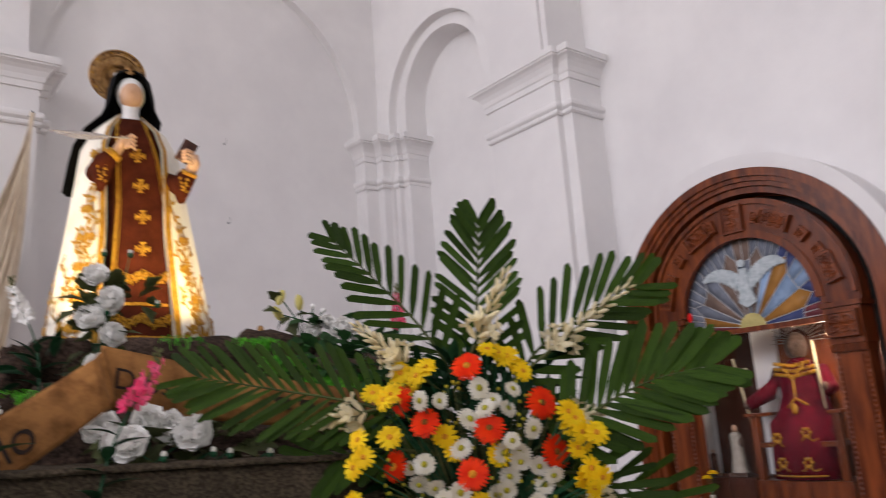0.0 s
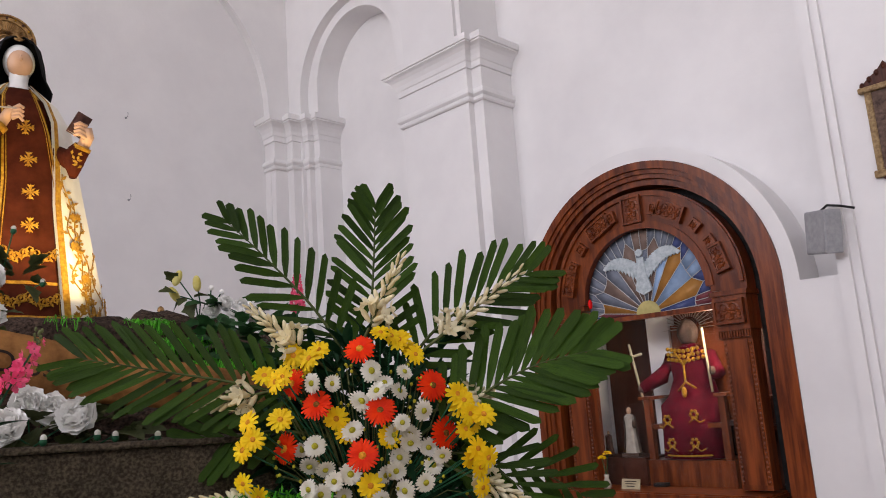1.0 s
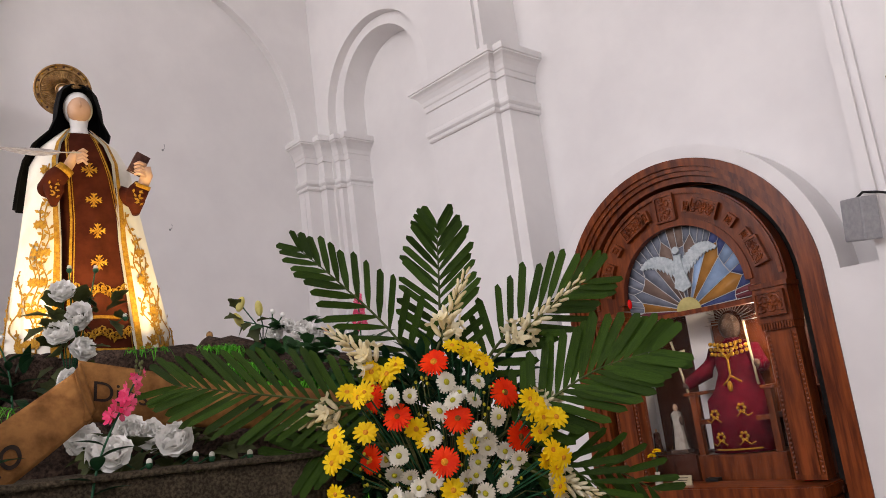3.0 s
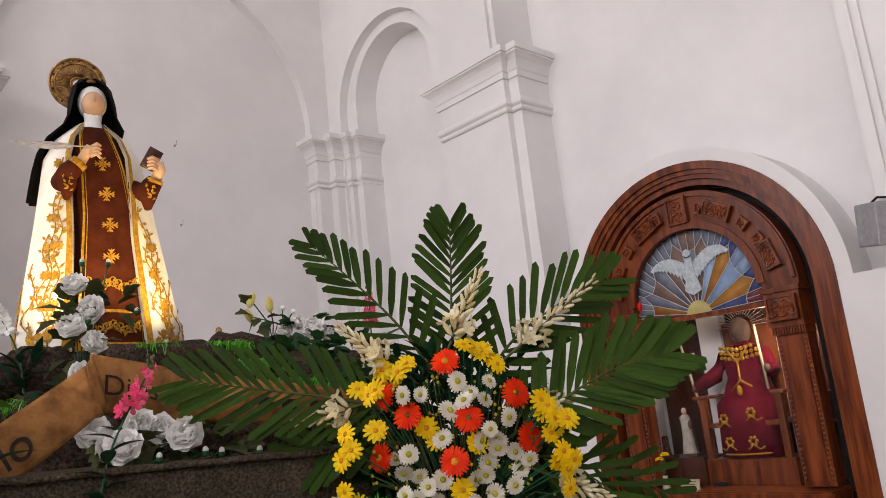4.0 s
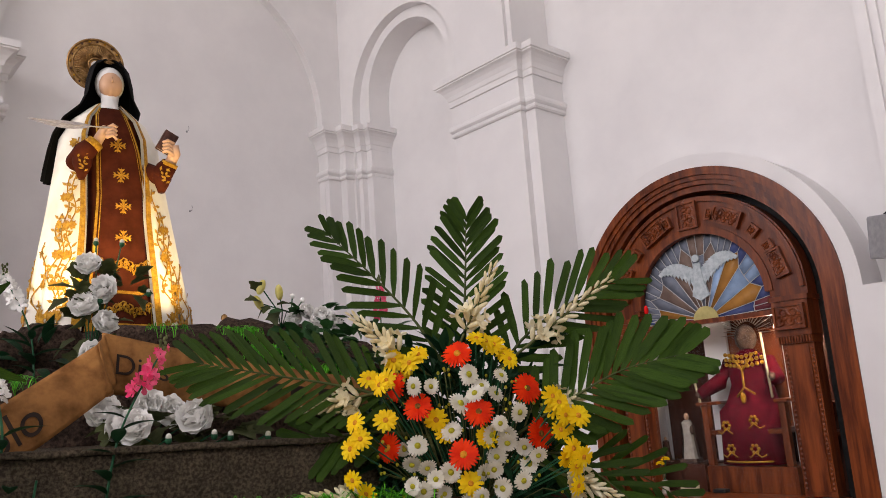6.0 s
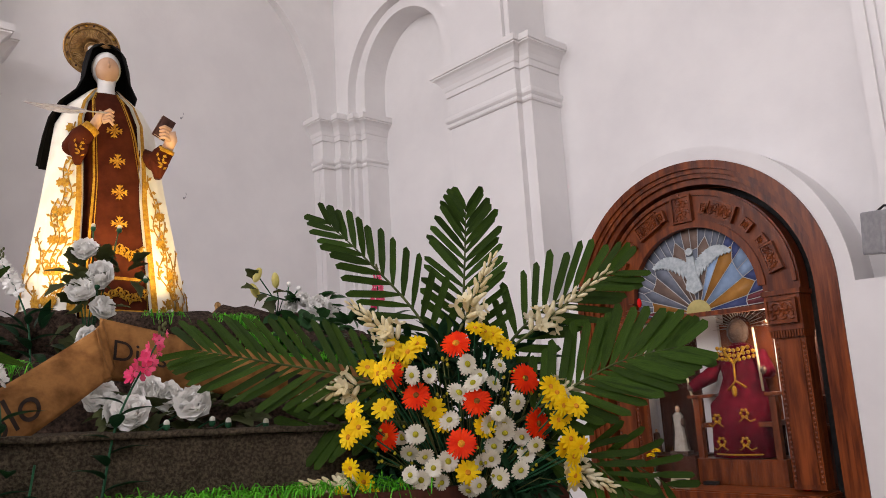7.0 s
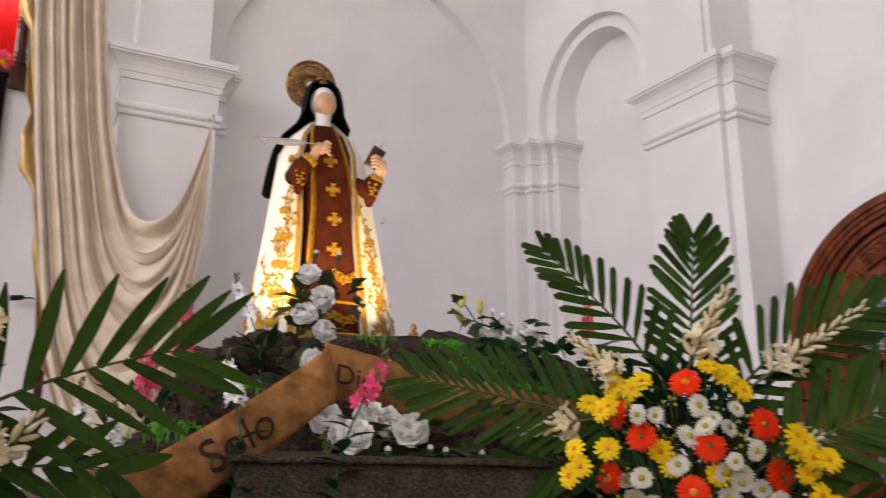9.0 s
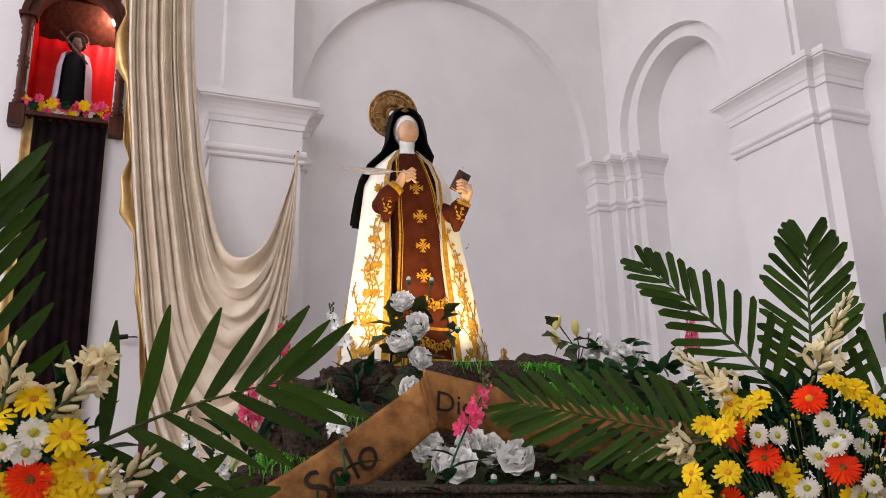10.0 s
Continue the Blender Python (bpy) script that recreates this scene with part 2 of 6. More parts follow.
# unseen walls closing the church behind the viewer, with assumed window openings for the light
for name, axis, plane, spans in (("wall_south", "y", -8.0, (-6.0, -1.5, 3.0)), ("wall_east", "x", 4.6, (-3.0, 2.5))):
    lo, hi = (-8.3, 8.0) if axis == "y" else (-8.0, 7.0)
    bm = bmesh.new()
    edge = lo
    for c in spans:
        prism(bm, [(edge, 0), (c - 1.3, 0), (c - 1.3, TOP), (edge, TOP)], plane, plane - math.copysign(-0.4, plane), axis)
        prism(bm, [(c - 1.3, 0), (c + 1.3, 0), (c + 1.3, 4.6), (c - 1.3, 4.6)], plane, plane - math.copysign(-0.4, plane), axis)
        prism(bm, [(c - 1.3, 8.6), (c + 1.3, 8.6), (c + 1.3, TOP), (c - 1.3, TOP)], plane, plane - math.copysign(-0.4, plane), axis)
        edge = c + 1.3 if axis == "y" or c > 0 else 1.2
    prism(bm, [(edge, 0), (hi, 0), (hi, TOP), (edge, TOP)], plane, plane - math.copysign(-0.4, plane), axis)
    if axis == "x":  # assumed opening for the added fill, between the windows
        for b0, b1, c0, c1 in ((-1.7, -1.4, 0, TOP), (0.8, 1.2, 0, TOP), (-1.4, 0.8, 3.0, TOP)):
            prism(bm, [(b0, c0), (b1, c0), (b1, c1), (b0, c1)], plane, plane - 0.4, axis)
    structure(name, bm, PLASTER, "unseen white plaster wall with assumed tall window openings")


# ---- materials of the things ----
NUN_WHITE = material("cream_satin", (0.74, 0.68, 0.56), (0.84, 0.80, 0.70), 8, 0.5, bump=0.1, bscale=120, sheen=0.2)
HABIT = material("brown_velvet", (0.042, 0.009, 0.004), (0.078, 0.017, 0.007), 12, 0.8, bump=0.2, bscale=200, spec=0.05)
VEIL = material("black_cloth", (0.003, 0.003, 0.0035), (0.007, 0.0065, 0.007), 10, 0.9, bump=0.2, bscale=200)
GOLD = material("gold_thread", (0.30, 0.135, 0.008), (0.56, 0.30, 0.026), 60, 0.4, metal=0.15, bump=0.5, bscale=300)
BRASS = material("aged_brass", (0.16, 0.08, 0.03), (0.50, 0.30, 0.12), 30, 0.35, metal=0.9, bump=0.2)
SKIN = material("painted_carving", (0.52, 0.31, 0.19), (0.60, 0.38, 0.25), 10, 0.45)
LINEN = material("white_linen", (0.76, 0.74, 0.70), (0.84, 0.82, 0.78), 10, 0.7, bump=0.2, bscale=150)
FEATHER = material("grey_feather", (0.30, 0.26, 0.24), (0.55, 0.50, 0.46), 50, 0.6, stretch=(1, 1, 8))
LEATHER = material("brown_leather", (0.05, 0.02, 0.015), (0.11, 0.05, 0.035), 18, 0.45, bump=0.2)
GRASS = material("green_raffia", (0.04, 0.26, 0.012), (0.16, 0.58, 0.035), 30, 0.5, island=0.35, thin=0.25)
LEAF = material("silk_leaf", (0.005, 0.026, 0.010), (0.018, 0.062, 0.025), 14, 0.45, bump=0.2, vary=0.3, thin=0.25)
LEAF_LIGHT = material("ivy_leaf", (0.016, 0.055, 0.016), (0.05, 0.13, 0.04), 14, 0.45, bump=0.2, vary=0.35, thin=0.25)
LEAF_OLIVE = material("olive_silk_leaf", (0.040, 0.050, 0.015), (0.11, 0.125, 0.05), 14, 0.6, bump=0.3, vary=0.25, thin=0.25)
STEM = material("green_stem", (0.008, 0.05, 0.02), (0.022, 0.10, 0.045), 20, 0.5)
TWIG = material("green_twig", (0.06, 0.07, 0.02), (0.12, 0.13, 0.05), 30, 0.6)
PALM = material("palm_leaf", (0.012, 0.034, 0.002), (0.042, 0.086, 0.006), 5, 0.45, bump=0.3, bscale=60, stretch=(14, 1, 14), vary=0.35, spec=0.14, thin=0.3)
PALM_RIB = material("palm_rib", (0.025, 0.04, 0.010), (0.07, 0.085, 0.025), 20, 0.5)
ORANGE = material("orange_petal", (0.76, 0.024, 0.002), (0.93, 0.058, 0.003), 20, 0.5, bump=0.2, bscale=90, vary=0.12, thin=0.35)
YELLOW = material("yellow_petal", (0.90, 0.58, 0.004), (0.97, 0.74, 0.014), 20, 0.5, bump=0.2, bscale=90, vary=0.12, thin=0.35)
WHITE_P = material("white_petal", (0.72, 0.68, 0.54), (0.86, 0.84, 0.76), 18, 0.55, bump=0.2, bscale=90, vary=0.08, thin=0.35)
ROSE_W = material("white_silk_petal", (0.93, 0.91, 0.87), (0.97, 0.96, 0.93), 18, 0.6, bump=0.05, bscale=120, vary=0.02, thin=0.12)
PINK = material("pink_petal", (0.75, 0.05, 0.17), (0.90, 0.18, 0.32), 20, 0.55, vary=0.12, thin=0.35)
YELLOW_PALE = material("pale_yellow_petal", (0.70, 0.62, 0.16), (0.88, 0.80, 0.34), 18, 0.5, vary=0.12, thin=0.35)
CREAM = material("tuberose_petal", (0.70, 0.58, 0.30), (0.90, 0.85, 0.64), 18, 0.5, vary=0.12, thin=0.35)
GREEN_EYE = material("green_eye", (0.30, 0.30, 0.02), (0.60, 0.52, 0.04), 60, 0.7, bump=0.8, bscale=250)
DARK_EYE = material("dark_eye", (0.10, 0.04, 0.008), (0.35, 0.14, 0.02), 70, 0.7, bump=0.8, bscale=250)
ORANGE_EYE = material("orange_eye", (0.60, 0.20, 0.01), (0.80, 0.38, 0.03), 70, 0.7, bump=0.8, bscale=250)
SASH = material("brown_paper", (0.17, 0.068, 0.017), (0.40, 0.185, 0.056), 16, 0.7, bump=0.5, bscale=45, large=0.45)
INK = material("dark_ink", (0.018, 0.012, 0.010), (0.035, 0.022, 0.016), 20, 0.7)
CLOTH = material("champagne_satin", (0.67, 0.55, 0.405), (0.78, 0.67, 0.51), 5, 0.36, bump=0.05, bscale=100, sheen=0.3)
CLOTH_GOLD = material("gold_satin", (0.42, 0.26, 0.09), (0.62, 0.42, 0.17), 5, 0.28, metal=0.35, bump=0.1)
BANNER = material("black_banner", (0.006, 0.003, 0.0035), (0.013, 0.007, 0.008), 6, 0.9, bump=0.2, bscale=150, spec=0.05)
RED = material("red_satin", (0.62, 0.004, 0.005), (0.82, 0.008, 0.008), 4, 0.5, bump=0.1)
LILAC = material("lilac_cloth", (0.42, 0.38, 0.48), (0.55, 0.51, 0.60), 10, 0.7)
MAROON = material("maroon_velvet", (0.07, 0.002, 0.008), (0.14, 0.006, 0.018), 14, 0.8, bump=0.2, spec=0.05)
GREY_PLASTIC = material("grey_plastic", (0.30, 0.30, 0.31), (0.37, 0.37, 0.38), 20, 0.5, bump=0.1)
BLACK = material("black_metal", (0.010, 0.010, 0.010), (0.022, 0.022, 0.022), 20, 0.5)
PORCELAIN = material("pale_porcelain", (0.34, 0.30, 0.25), (0.46, 0.42, 0.36), 20, 0.4)
IVORY = material("ivory_card", (0.40, 0.34, 0.22), (0.50, 0.43, 0.28), 20, 0.6)
CARVING = material("dark_carving", (0.05, 0.028, 0.020), (0.15, 0.095, 0.07), 20, 0.5)
GILT = material("worn_gilt_wood", (0.17, 0.10, 0.045), (0.40, 0.28, 0.14), 25, 0.5, bump=0.4, bscale=90)
SILVER = material("old_silver", (0.30, 0.27, 0.24), (0.55, 0.50, 0.45), 30, 0.3, metal=0.9)


def glass(name, colour, rough=0.05, alpha=0.12):
    m = bpy.data.materials.new(name)
    m.use_nodes = True
    nt = m.node_tree
    b = nt.nodes["Principled BSDF"]
    tr = nt.nodes.new("ShaderNodeBsdfTransparent")
    gl = nt.nodes.new("ShaderNodeBsdfGlossy")
    gl.inputs["Roughness"].default_value = rough
    lw = nt.nodes.new("ShaderNodeFresnel")
    lw.inputs[0].default_value = 1.22
    mix = nt.nodes.new("ShaderNodeMixShader")
    nt.links.new(lw.outputs[0], mix.inputs[0])
    nt.links.new(tr.outputs[0], mix.inputs[1])
    nt.links.new(gl.outputs[0], mix.inputs[2])
    nt.links.new(mix.outputs[0], nt.nodes["Material Output"].inputs[0])
    nt.nodes.remove(b)
    return m


PANE = glass("clear_glass", (1, 1, 1))


def stained(name, c):
    return material(name, tuple(v * 0.75 for v in c), c, 9, 0.15, bump=0.15, bscale=40, vary=0.15)


ST_ORANGE, ST_SKY, ST_BLUE = stained("amber_glass", (0.42, 0.20, 0.05)), stained("sky_glass", (0.30, 0.42, 0.62)), stained("deep_blue_glass", (0.07, 0.09, 0.22))
ST_GREY, ST_BROWN, ST_SUN, ST_RED = stained("grey_glass", (0.19, 0.21, 0.26)), stained("brown_glass", (0.24, 0.17, 0.14)), stained("sun_glass", (0.52, 0.45, 0.18)), stained("wine_glass", (0.18, 0.05, 0.06))
ST_LINE = material("pale_leading", (0.45, 0.45, 0.46), (0.58, 0.58, 0.58), 30, 0.5)
ST_WHITE = material("etched_white_glass", (0.36, 0.42, 0.45), (0.56, 0.61, 0.63), 25, 0.4, bump=0.3)

# ---- shape helpers ----


def loft(bm, rings, closed=True, caps=True, mi=0):
    rows = [[bm.verts.new(p) for p in r] for r in rings]
    n = len(rows[0])
    for a, b in zip(rows, rows[1:]):
        for i in range(n if closed else n - 1):
            j = (i + 1) % n
            bm.faces.new((a[i], a[j], b[j], b[i])).material_index = mi
    if caps and closed:
        bm.faces.new(rows[0][::-1]).material_index = mi
        bm.faces.new(rows[-1]).material_index = mi
    return rows


def ellipse(cx, cy, z, rx, ry, n=24, wob=0.0, k=9, ph=0.0):
    return [(cx + rx * (1 + wob * math.sin(k * 2 * math.pi * i / n + ph)) * math.cos(2 * math.pi * i / n),
             cy + ry * (1 + wob * math.sin(k * 2 * math.pi * i / n + ph)) * math.sin(2 * math.pi * i / n), z) for i in range(n)]


def blob(bm, c, r, mi=0, m=None, u=10, v=7):
    """An ellipsoid at c with radii r, turned by m."""
    mat = Matrix.Translation(c) @ (m or Matrix.Identity(4)) @ Matrix.Diagonal((*r, 1))
    res = bmesh.ops.create_uvsphere(bm, u_segments=u, v_segments=v, radius=1, matrix=mat)
    for w in res["verts"]:
        for f in w.link_faces:
            f.material_index = mi


def tube(bm, pts, radii, n=6, mi=0):
    """A tapered tube along points."""
    pts = [Vector(p) for p in pts]
    rings = []
    ref = Vector((0.31, 0.17, 0.93))
    for i, p in enumerate(pts):
        d = (pts[min(i + 1, len(pts) - 1)] - pts[max(i - 1, 0)]).normalized()
        a = d.cross(ref if abs(d.dot(ref)) < 0.95 else Vector((1, 0, 0))).normalized()
        b = d.cross(a)
        r = radii[i] if isinstance(radii, (list, tuple)) else radii
        rings.append([p + r * (math.cos(2 * math.pi * k / n) * a + math.sin(2 * math.pi * k / n) * b) for k in range(n)])
    loft(bm, rings, mi=mi)


def curve(pts, n):
    """Catmull-Rom through the points."""
    P = [Vector(p) for p in pts]
    P = [2 * P[0] - P[1]] + P + [2 * P[-1] - P[-2]]
    out = []
    for k in range(n + 1):
        t = k / n * (len(P) - 3)
        i = min(int(t), len(P) - 4)
        u = t - i
        a, b, c, d = P[i:i + 4]
        out.append(0.5 * ((2 * b) + (c - a) * u + (2 * a - 5 * b + 4 * c - d) * u * u + (3 * b - a - 3 * c + d) * u ** 3))
    return out


def toward(at, way, roll=0.0):
    """A pose at a point whose +z runs along way."""
    return Matrix.Translation(at) @ Vector(way).to_track_quat("Z", "Y").to_matrix().to_4x4() @ pose(0, 0, 0, 0, 0, roll)


def shared(name, mesh, parent, m, label=""):
    ob = new(name, mesh)
    ob.parent = parent
    ob.matrix_local = m
    if label:
        ob["label"] = label
    return ob


def mesh_of(name, bm, mats, smooth=True):
    ob = part(name, bm, mats, smooth=smooth)
    me = ob.data
    bpy.data.objects.remove(ob)
    return me


rnd = random.Random(7)

# ---- wooden niche with its glazed front ----
niche = thing("glazed_niche", "carved varnished wooden niche with arched stained glass set into the wall", "wall niche", NICHE)
WY = 6.24
bm = bmesh.new()
for r0, r1, d in ((1.165, 1.234, 0.0), (1.125, 1.165, 0.022), (1.085, 1.125, 0.042), (1.03, 1.085, 0.075)):
    a = arc(NX, NZ, r1, 180, 0, 48)
    b = arc(NX, NZ, r0, 0, 180, 48)
    prism(bm, [(NX - r1, 0.02)] + a + [(NX + r1, 0.02), (NX + r0, 0.02)] + b + [(NX - r0, 0.02)], WY + d, 6.62, "y")
part("outer_frame", bm, WOOD, niche)
GY = 6.36  # front of the inner frame
RI, RO, GZ = 0.635, 0.945, 2.345
CX = NX - 0.04  # the inner frame sits a little off the outer one
# black ring stands in for the shade between outer and inner frame
bm = bmesh.new()
prism(bm, [(NX - 1.05, 0.3)] + arc(NX, NZ, 1.05, 180, 0, 40) + [(NX + 1.05, 0.3), (NX + 0.89, 0.3)] + arc(NX, NZ, 0.89, 0, 180, 40) + [(NX - 0.89, 0.3)], 6.56, 6.60, "y")
part("painted_shade_ring", bm, BLACK, niche, "black ring painting the shade behind the inner frame")
bm = bmesh.new()
ring(bm, CX, GZ, RI, RO, -4.5, 184.5, GY, GY + 0.16, "y", 48)
ring(bm, CX, GZ, RI - 0.03, RI + 0.035, 0, 180, GY - 0.02, GY + 0.05, "y", 48)
ring(bm, CX, GZ, RO - 0.05, RO - 0.015, 0, 180, GY - 0.025, GY + 0.05, "y", 48)
part("arch_frame", bm, WOOD, niche)


def carved(parent, cu, cz, w, h, turn, name="carved_panel"):
    """A raised frame with a carved scroll in it, facing -y, turned in the plane of the wall."""
    bm = bmesh.new()
    box(bm, -w / 2, w / 2, -0.022, 0.02, -h / 2, h / 2)
    for s in (-1, 1):
        box(bm, -w / 2, w / 2, -0.038, -0.018, s * (h / 2 - 0.009) - 0.009, s * (h / 2 - 0.009) + 0.009)
        box(bm, s * (w / 2 - 0.009) - 0.009, s * (w / 2 - 0.009) + 0.009, -0.038, -0.018, -h / 2 + 0.018, h / 2 - 0.018)
    k = max(2, int(max(w, h) / 0.045))
    for i in range(k):
        u = (i + 0.5) / k - 0.5
        s = 1 if i % 2 else -1
        c = (u * (w - 0.05), -0.026, s * h * 0.14) if w >= h else (s * w * 0.14, -0.026, u * (h - 0.05))
        R = min(w, h) * 0.22
        tube(bm, [(c[0] + R * (1 - j / 14) * math.cos(s * j * 0.75), -0.026 - 0.004 * math.sin(j), c[2] + R * (1 - j / 14) * math.sin(s * j * 0.75)) for j in range(11)], [0.009 - 0.0004 * j for j in range(11)], 5)
        blob(bm, (c[0] * 1.0, -0.024, c[2] - s * h * 0.22), (R * 0.55, 0.012, R * 0.35), u=6, v=5)
    ob = part(name, bm, WOOD, parent)
    ob.matrix_local = pose(cu, GY - 0.012, cz) @ pose(0, 0, 0, 0, turn, 0)
    return ob


for a, w, h in ((90, 0.20, 0.25), (62, 0.27, 0.15), (118, 0.27, 0.15), (42, 0.10, 0.10), (138, 0.10, 0.10), (74, 0.08, 0.11), (106, 0.08, 0.11), (16, 0.24, 0.13), (164, 0.24, 0.13), (28, 0.09, 0.10), (152, 0.09, 0.10)):
    rr = 0.78
    carved(niche, CX + rr * math.cos(radians(a)), GZ + rr * math.sin(radians(a)), w, h, 90 - a, "keystone" if a == 90 else "carved_panel")
for s in (-1, 1):
    cx = CX + s * 0.80
    bm = bmesh.new()
    box(bm, cx - 0.145, cx + 0.145, GY - 0.05, GY + 0.16, 1.96, 2.26)
    box(bm, cx - 0.16, cx + 0.16, GY - 0.07, GY + 0.16, 2.24, 2.28)
    box(bm, cx - 0.135, cx + 0.135, GY - 0.035, GY + 0.16, 1.90, 1.96)
    for i in range(12):
        box(bm, cx - 0.135 + i * 0.0225, cx - 0.122 + i * 0.0225, GY - 0.05, GY - 0.03, 1.905, 1.955)
    part("frame_capital", bm, WOOD, niche)
    ob = carved(niche, cx, 2.11, 0.25, 0.20, 0)
    ob.location.y -= 0.05
    bm = bmesh.new()
    box(bm, cx - 0.125, cx + 0.125, GY, GY + 0.16, 0.72, 1.92)
    box(bm, cx - 0.085, cx + 0.085, GY - 0.012, GY + 0.02, 0.76, 1.88)
    for k in range(30):
        for q in (-0.104, 0.104):
            blob(bm, (cx + q, GY - 0.004, 0.78 + k * 0.037), (0.014, 0.012, 0.017), u=6, v=4)
    part("frame_pilaster", bm, WOOD, niche)
bm = bmesh.new()
box(bm, CX - 0.70, CX + 0.70, GY - 0.01, GY + 0.06, 2.15, 2.19)
part("transom", bm, WOOD, niche)
bm = bmesh.new()
box(bm, CX - 0.96, CX + 0.96, WY - 0.06, GY + 0.20, 0.60, 0.70)
box(bm, CX - 0.94, CX + 0.94, WY - 0.03, GY + 0.20, 0.52, 0.60)
bmesh.ops.bevel(bm, geom=bm.edges[:], offset=0.012, segments=2, affect="EDGES")
part("sill", bm, WOOD, niche)
boxed("lower_panel", (CX - 0.96, CX + 0.96, GY, GY + 0.12, 0.0, 0.52), WOOD, niche)
bm = bmesh.new()
box(bm, CX - 0.97, CX + 0.97, 7.16, 7.195, 0.6, 3.3)
part("back_panel", bm, WOOD_DARK, niche)
boxed("niche_floor", (CX - 0.97, CX + 0.97, GY + 0.13, 7.15, 0.60, 0.66), WOOD_DARK, niche)
ob = boxed("glass_pane", (CX - 0.69, CX + 0.69, GY + 0.05, GY + 0.056, 0.70, 2.15), PANE, niche, "clear glass pane with soft reflections")
ob.visible_shadow = False

# stained glass: a fan of panes round a sun, with pale leading
SUCX, SUNZ, RG = CX + 0.0, 2.19, 0.70
window = part("stained_glass_back", (lambda b: (ring(b, CX, GZ, 0.0005, RI - 0.005, 0, 180, GY + 0.075, GY + 0.085, "y", 48), b)[1])(bmesh.new()), ST_GREY, niche, "fan of coloured glass with pale leading")
fan = [(2, 12, ST_BLUE, ST_RED), (12, 30, ST_ORANGE, ST_BLUE), (30, 48, ST_SKY, ST_SKY), (48, 62, ST_ORANGE, ST_BLUE), (62, 72, ST_SKY, ST_GREY), (72, 84, ST_BROWN, ST_GREY), (84, 97, ST_GREY, ST_BROWN),
       (97, 110, ST_BROWN, ST_GREY), (110, 122, ST_BROWN, ST_GREY), (122, 136, ST_GREY, ST_GREY), (136, 150, ST_BROWN, ST_GREY), (150, 162, ST_GREY, ST_GREY), (162, 173, ST_ORANGE, ST_GREY), (173, 178, ST_RED, ST_BLUE)]


def rim(a):
    """Distance from the sun's centre to the arch's inner edge at an angle."""
    c, s = math.cos(radians(a)), math.sin(radians(a))
    dz = GZ - SUNZ
    return dz * s + math.sqrt(max(0.0, (RI - 0.02) ** 2 - (dz * c) ** 2))


def lead(p, q, r=0.0035):
    tube(leading, [p, q], r, 4)


leading = bmesh.new()
P2 = lambda a, r: (SUCX + r * math.cos(radians(a)), SUNZ + r * math.sin(radians(a)))
for i, (a0, a1, inner, outer) in enumerate(fan):
    am = (a0 + a1) / 2
    m0, m1, mm = rim(a0) * 0.76, rim(a1) * 0.76, rim(am) * (0.9 if i % 2 else 0.74)
    for pts, mat in (([P2(a0, 0.12), P2(a0, m0), P2(am, mm), P2(a1, m1), P2(a1, 0.12)], inner), ([P2(a0, m0), P2(a0, rim(a0)), P2(am, rim(am)), P2(am, mm)], outer), ([P2(am, mm), P2(am, rim(am)), P2(a1, rim(a1)), P2(a1, m1)], outer)):
        bm = bmesh.new()
        prism(bm, pts, GY + 0.066, GY + 0.074, "y")
        shared("glass_piece", mesh_of("glass_piece", bm, mat), window, Matrix.Identity(4))
    y = GY + 0.064
    for p, q in ((P2(a0, 0.12), P2(a0, rim(a0))), (P2(a0, m0), P2(am, mm)), (P2(am, mm), P2(a1, m1)), (P2(am, mm), P2(am, rim(am)))):
        lead((p[0], y, p[1]), (q[0], y, q[1]))
part("leading", leading, ST_LINE, niche, "pale lead lines between the panes")
bm = bmesh.new()
prism(bm, arc(SUCX, SUNZ, 0.12, 0, 180, 20), GY + 0.058, GY + 0.07, "y")
part("sun_pane", bm, ST_SUN, niche, "pale yellow half-round pane")
# white glass emblem with two spread shapes
emblem = part("white_emblem", (lambda b: (prism(b, [(CX - 0.05, 2.70), (CX + 0.02, 2.70), (CX + 0.03, 2.56), (CX + 0.075, 2.40), (CX - 0.015, 2.36), (CX - 0.09, 2.41), (CX - 0.055, 2.56)], GY + 0.0405, GY + 0.062, "y"), b)[1])(bmesh.new()), ST_WHITE, niche, "white etched glass emblem with spread shapes")
bm = bmesh.new()
prism(bm, arc(CX - 0.018, 2.745, 0.034, 0, 345, 16), GY + 0.0395, GY + 0.062, "y")
part("emblem_piece", bm, ST_WHITE, emblem)
for s in (-1, 1):
    for k in range(10):
        t = k / 9
        x0, z0 = CX - 0.015 + s * (0.03 + 0.26 * t), 2.655 + 0.085 * math.sin(t * 2.2) + 0.02 * t * s
        L = 0.185 * (1 - 0.55 * t)
        bm = bmesh.new()
        prism(bm, [(x0, z0), (x0 + s * 0.036, z0 + 0.010), (x0 + s * (0.050 + 0.06 * t), z0 - L * 0.62), (x0 + s * (0.025 + 0.055 * t), z0 - L * 0.92)], GY + 0.050 - 0.0008 * k - (0.0004 if s > 0 else 0), GY + 0.058, "y")
        part("emblem_piece", bm, ST_WHITE, emblem)

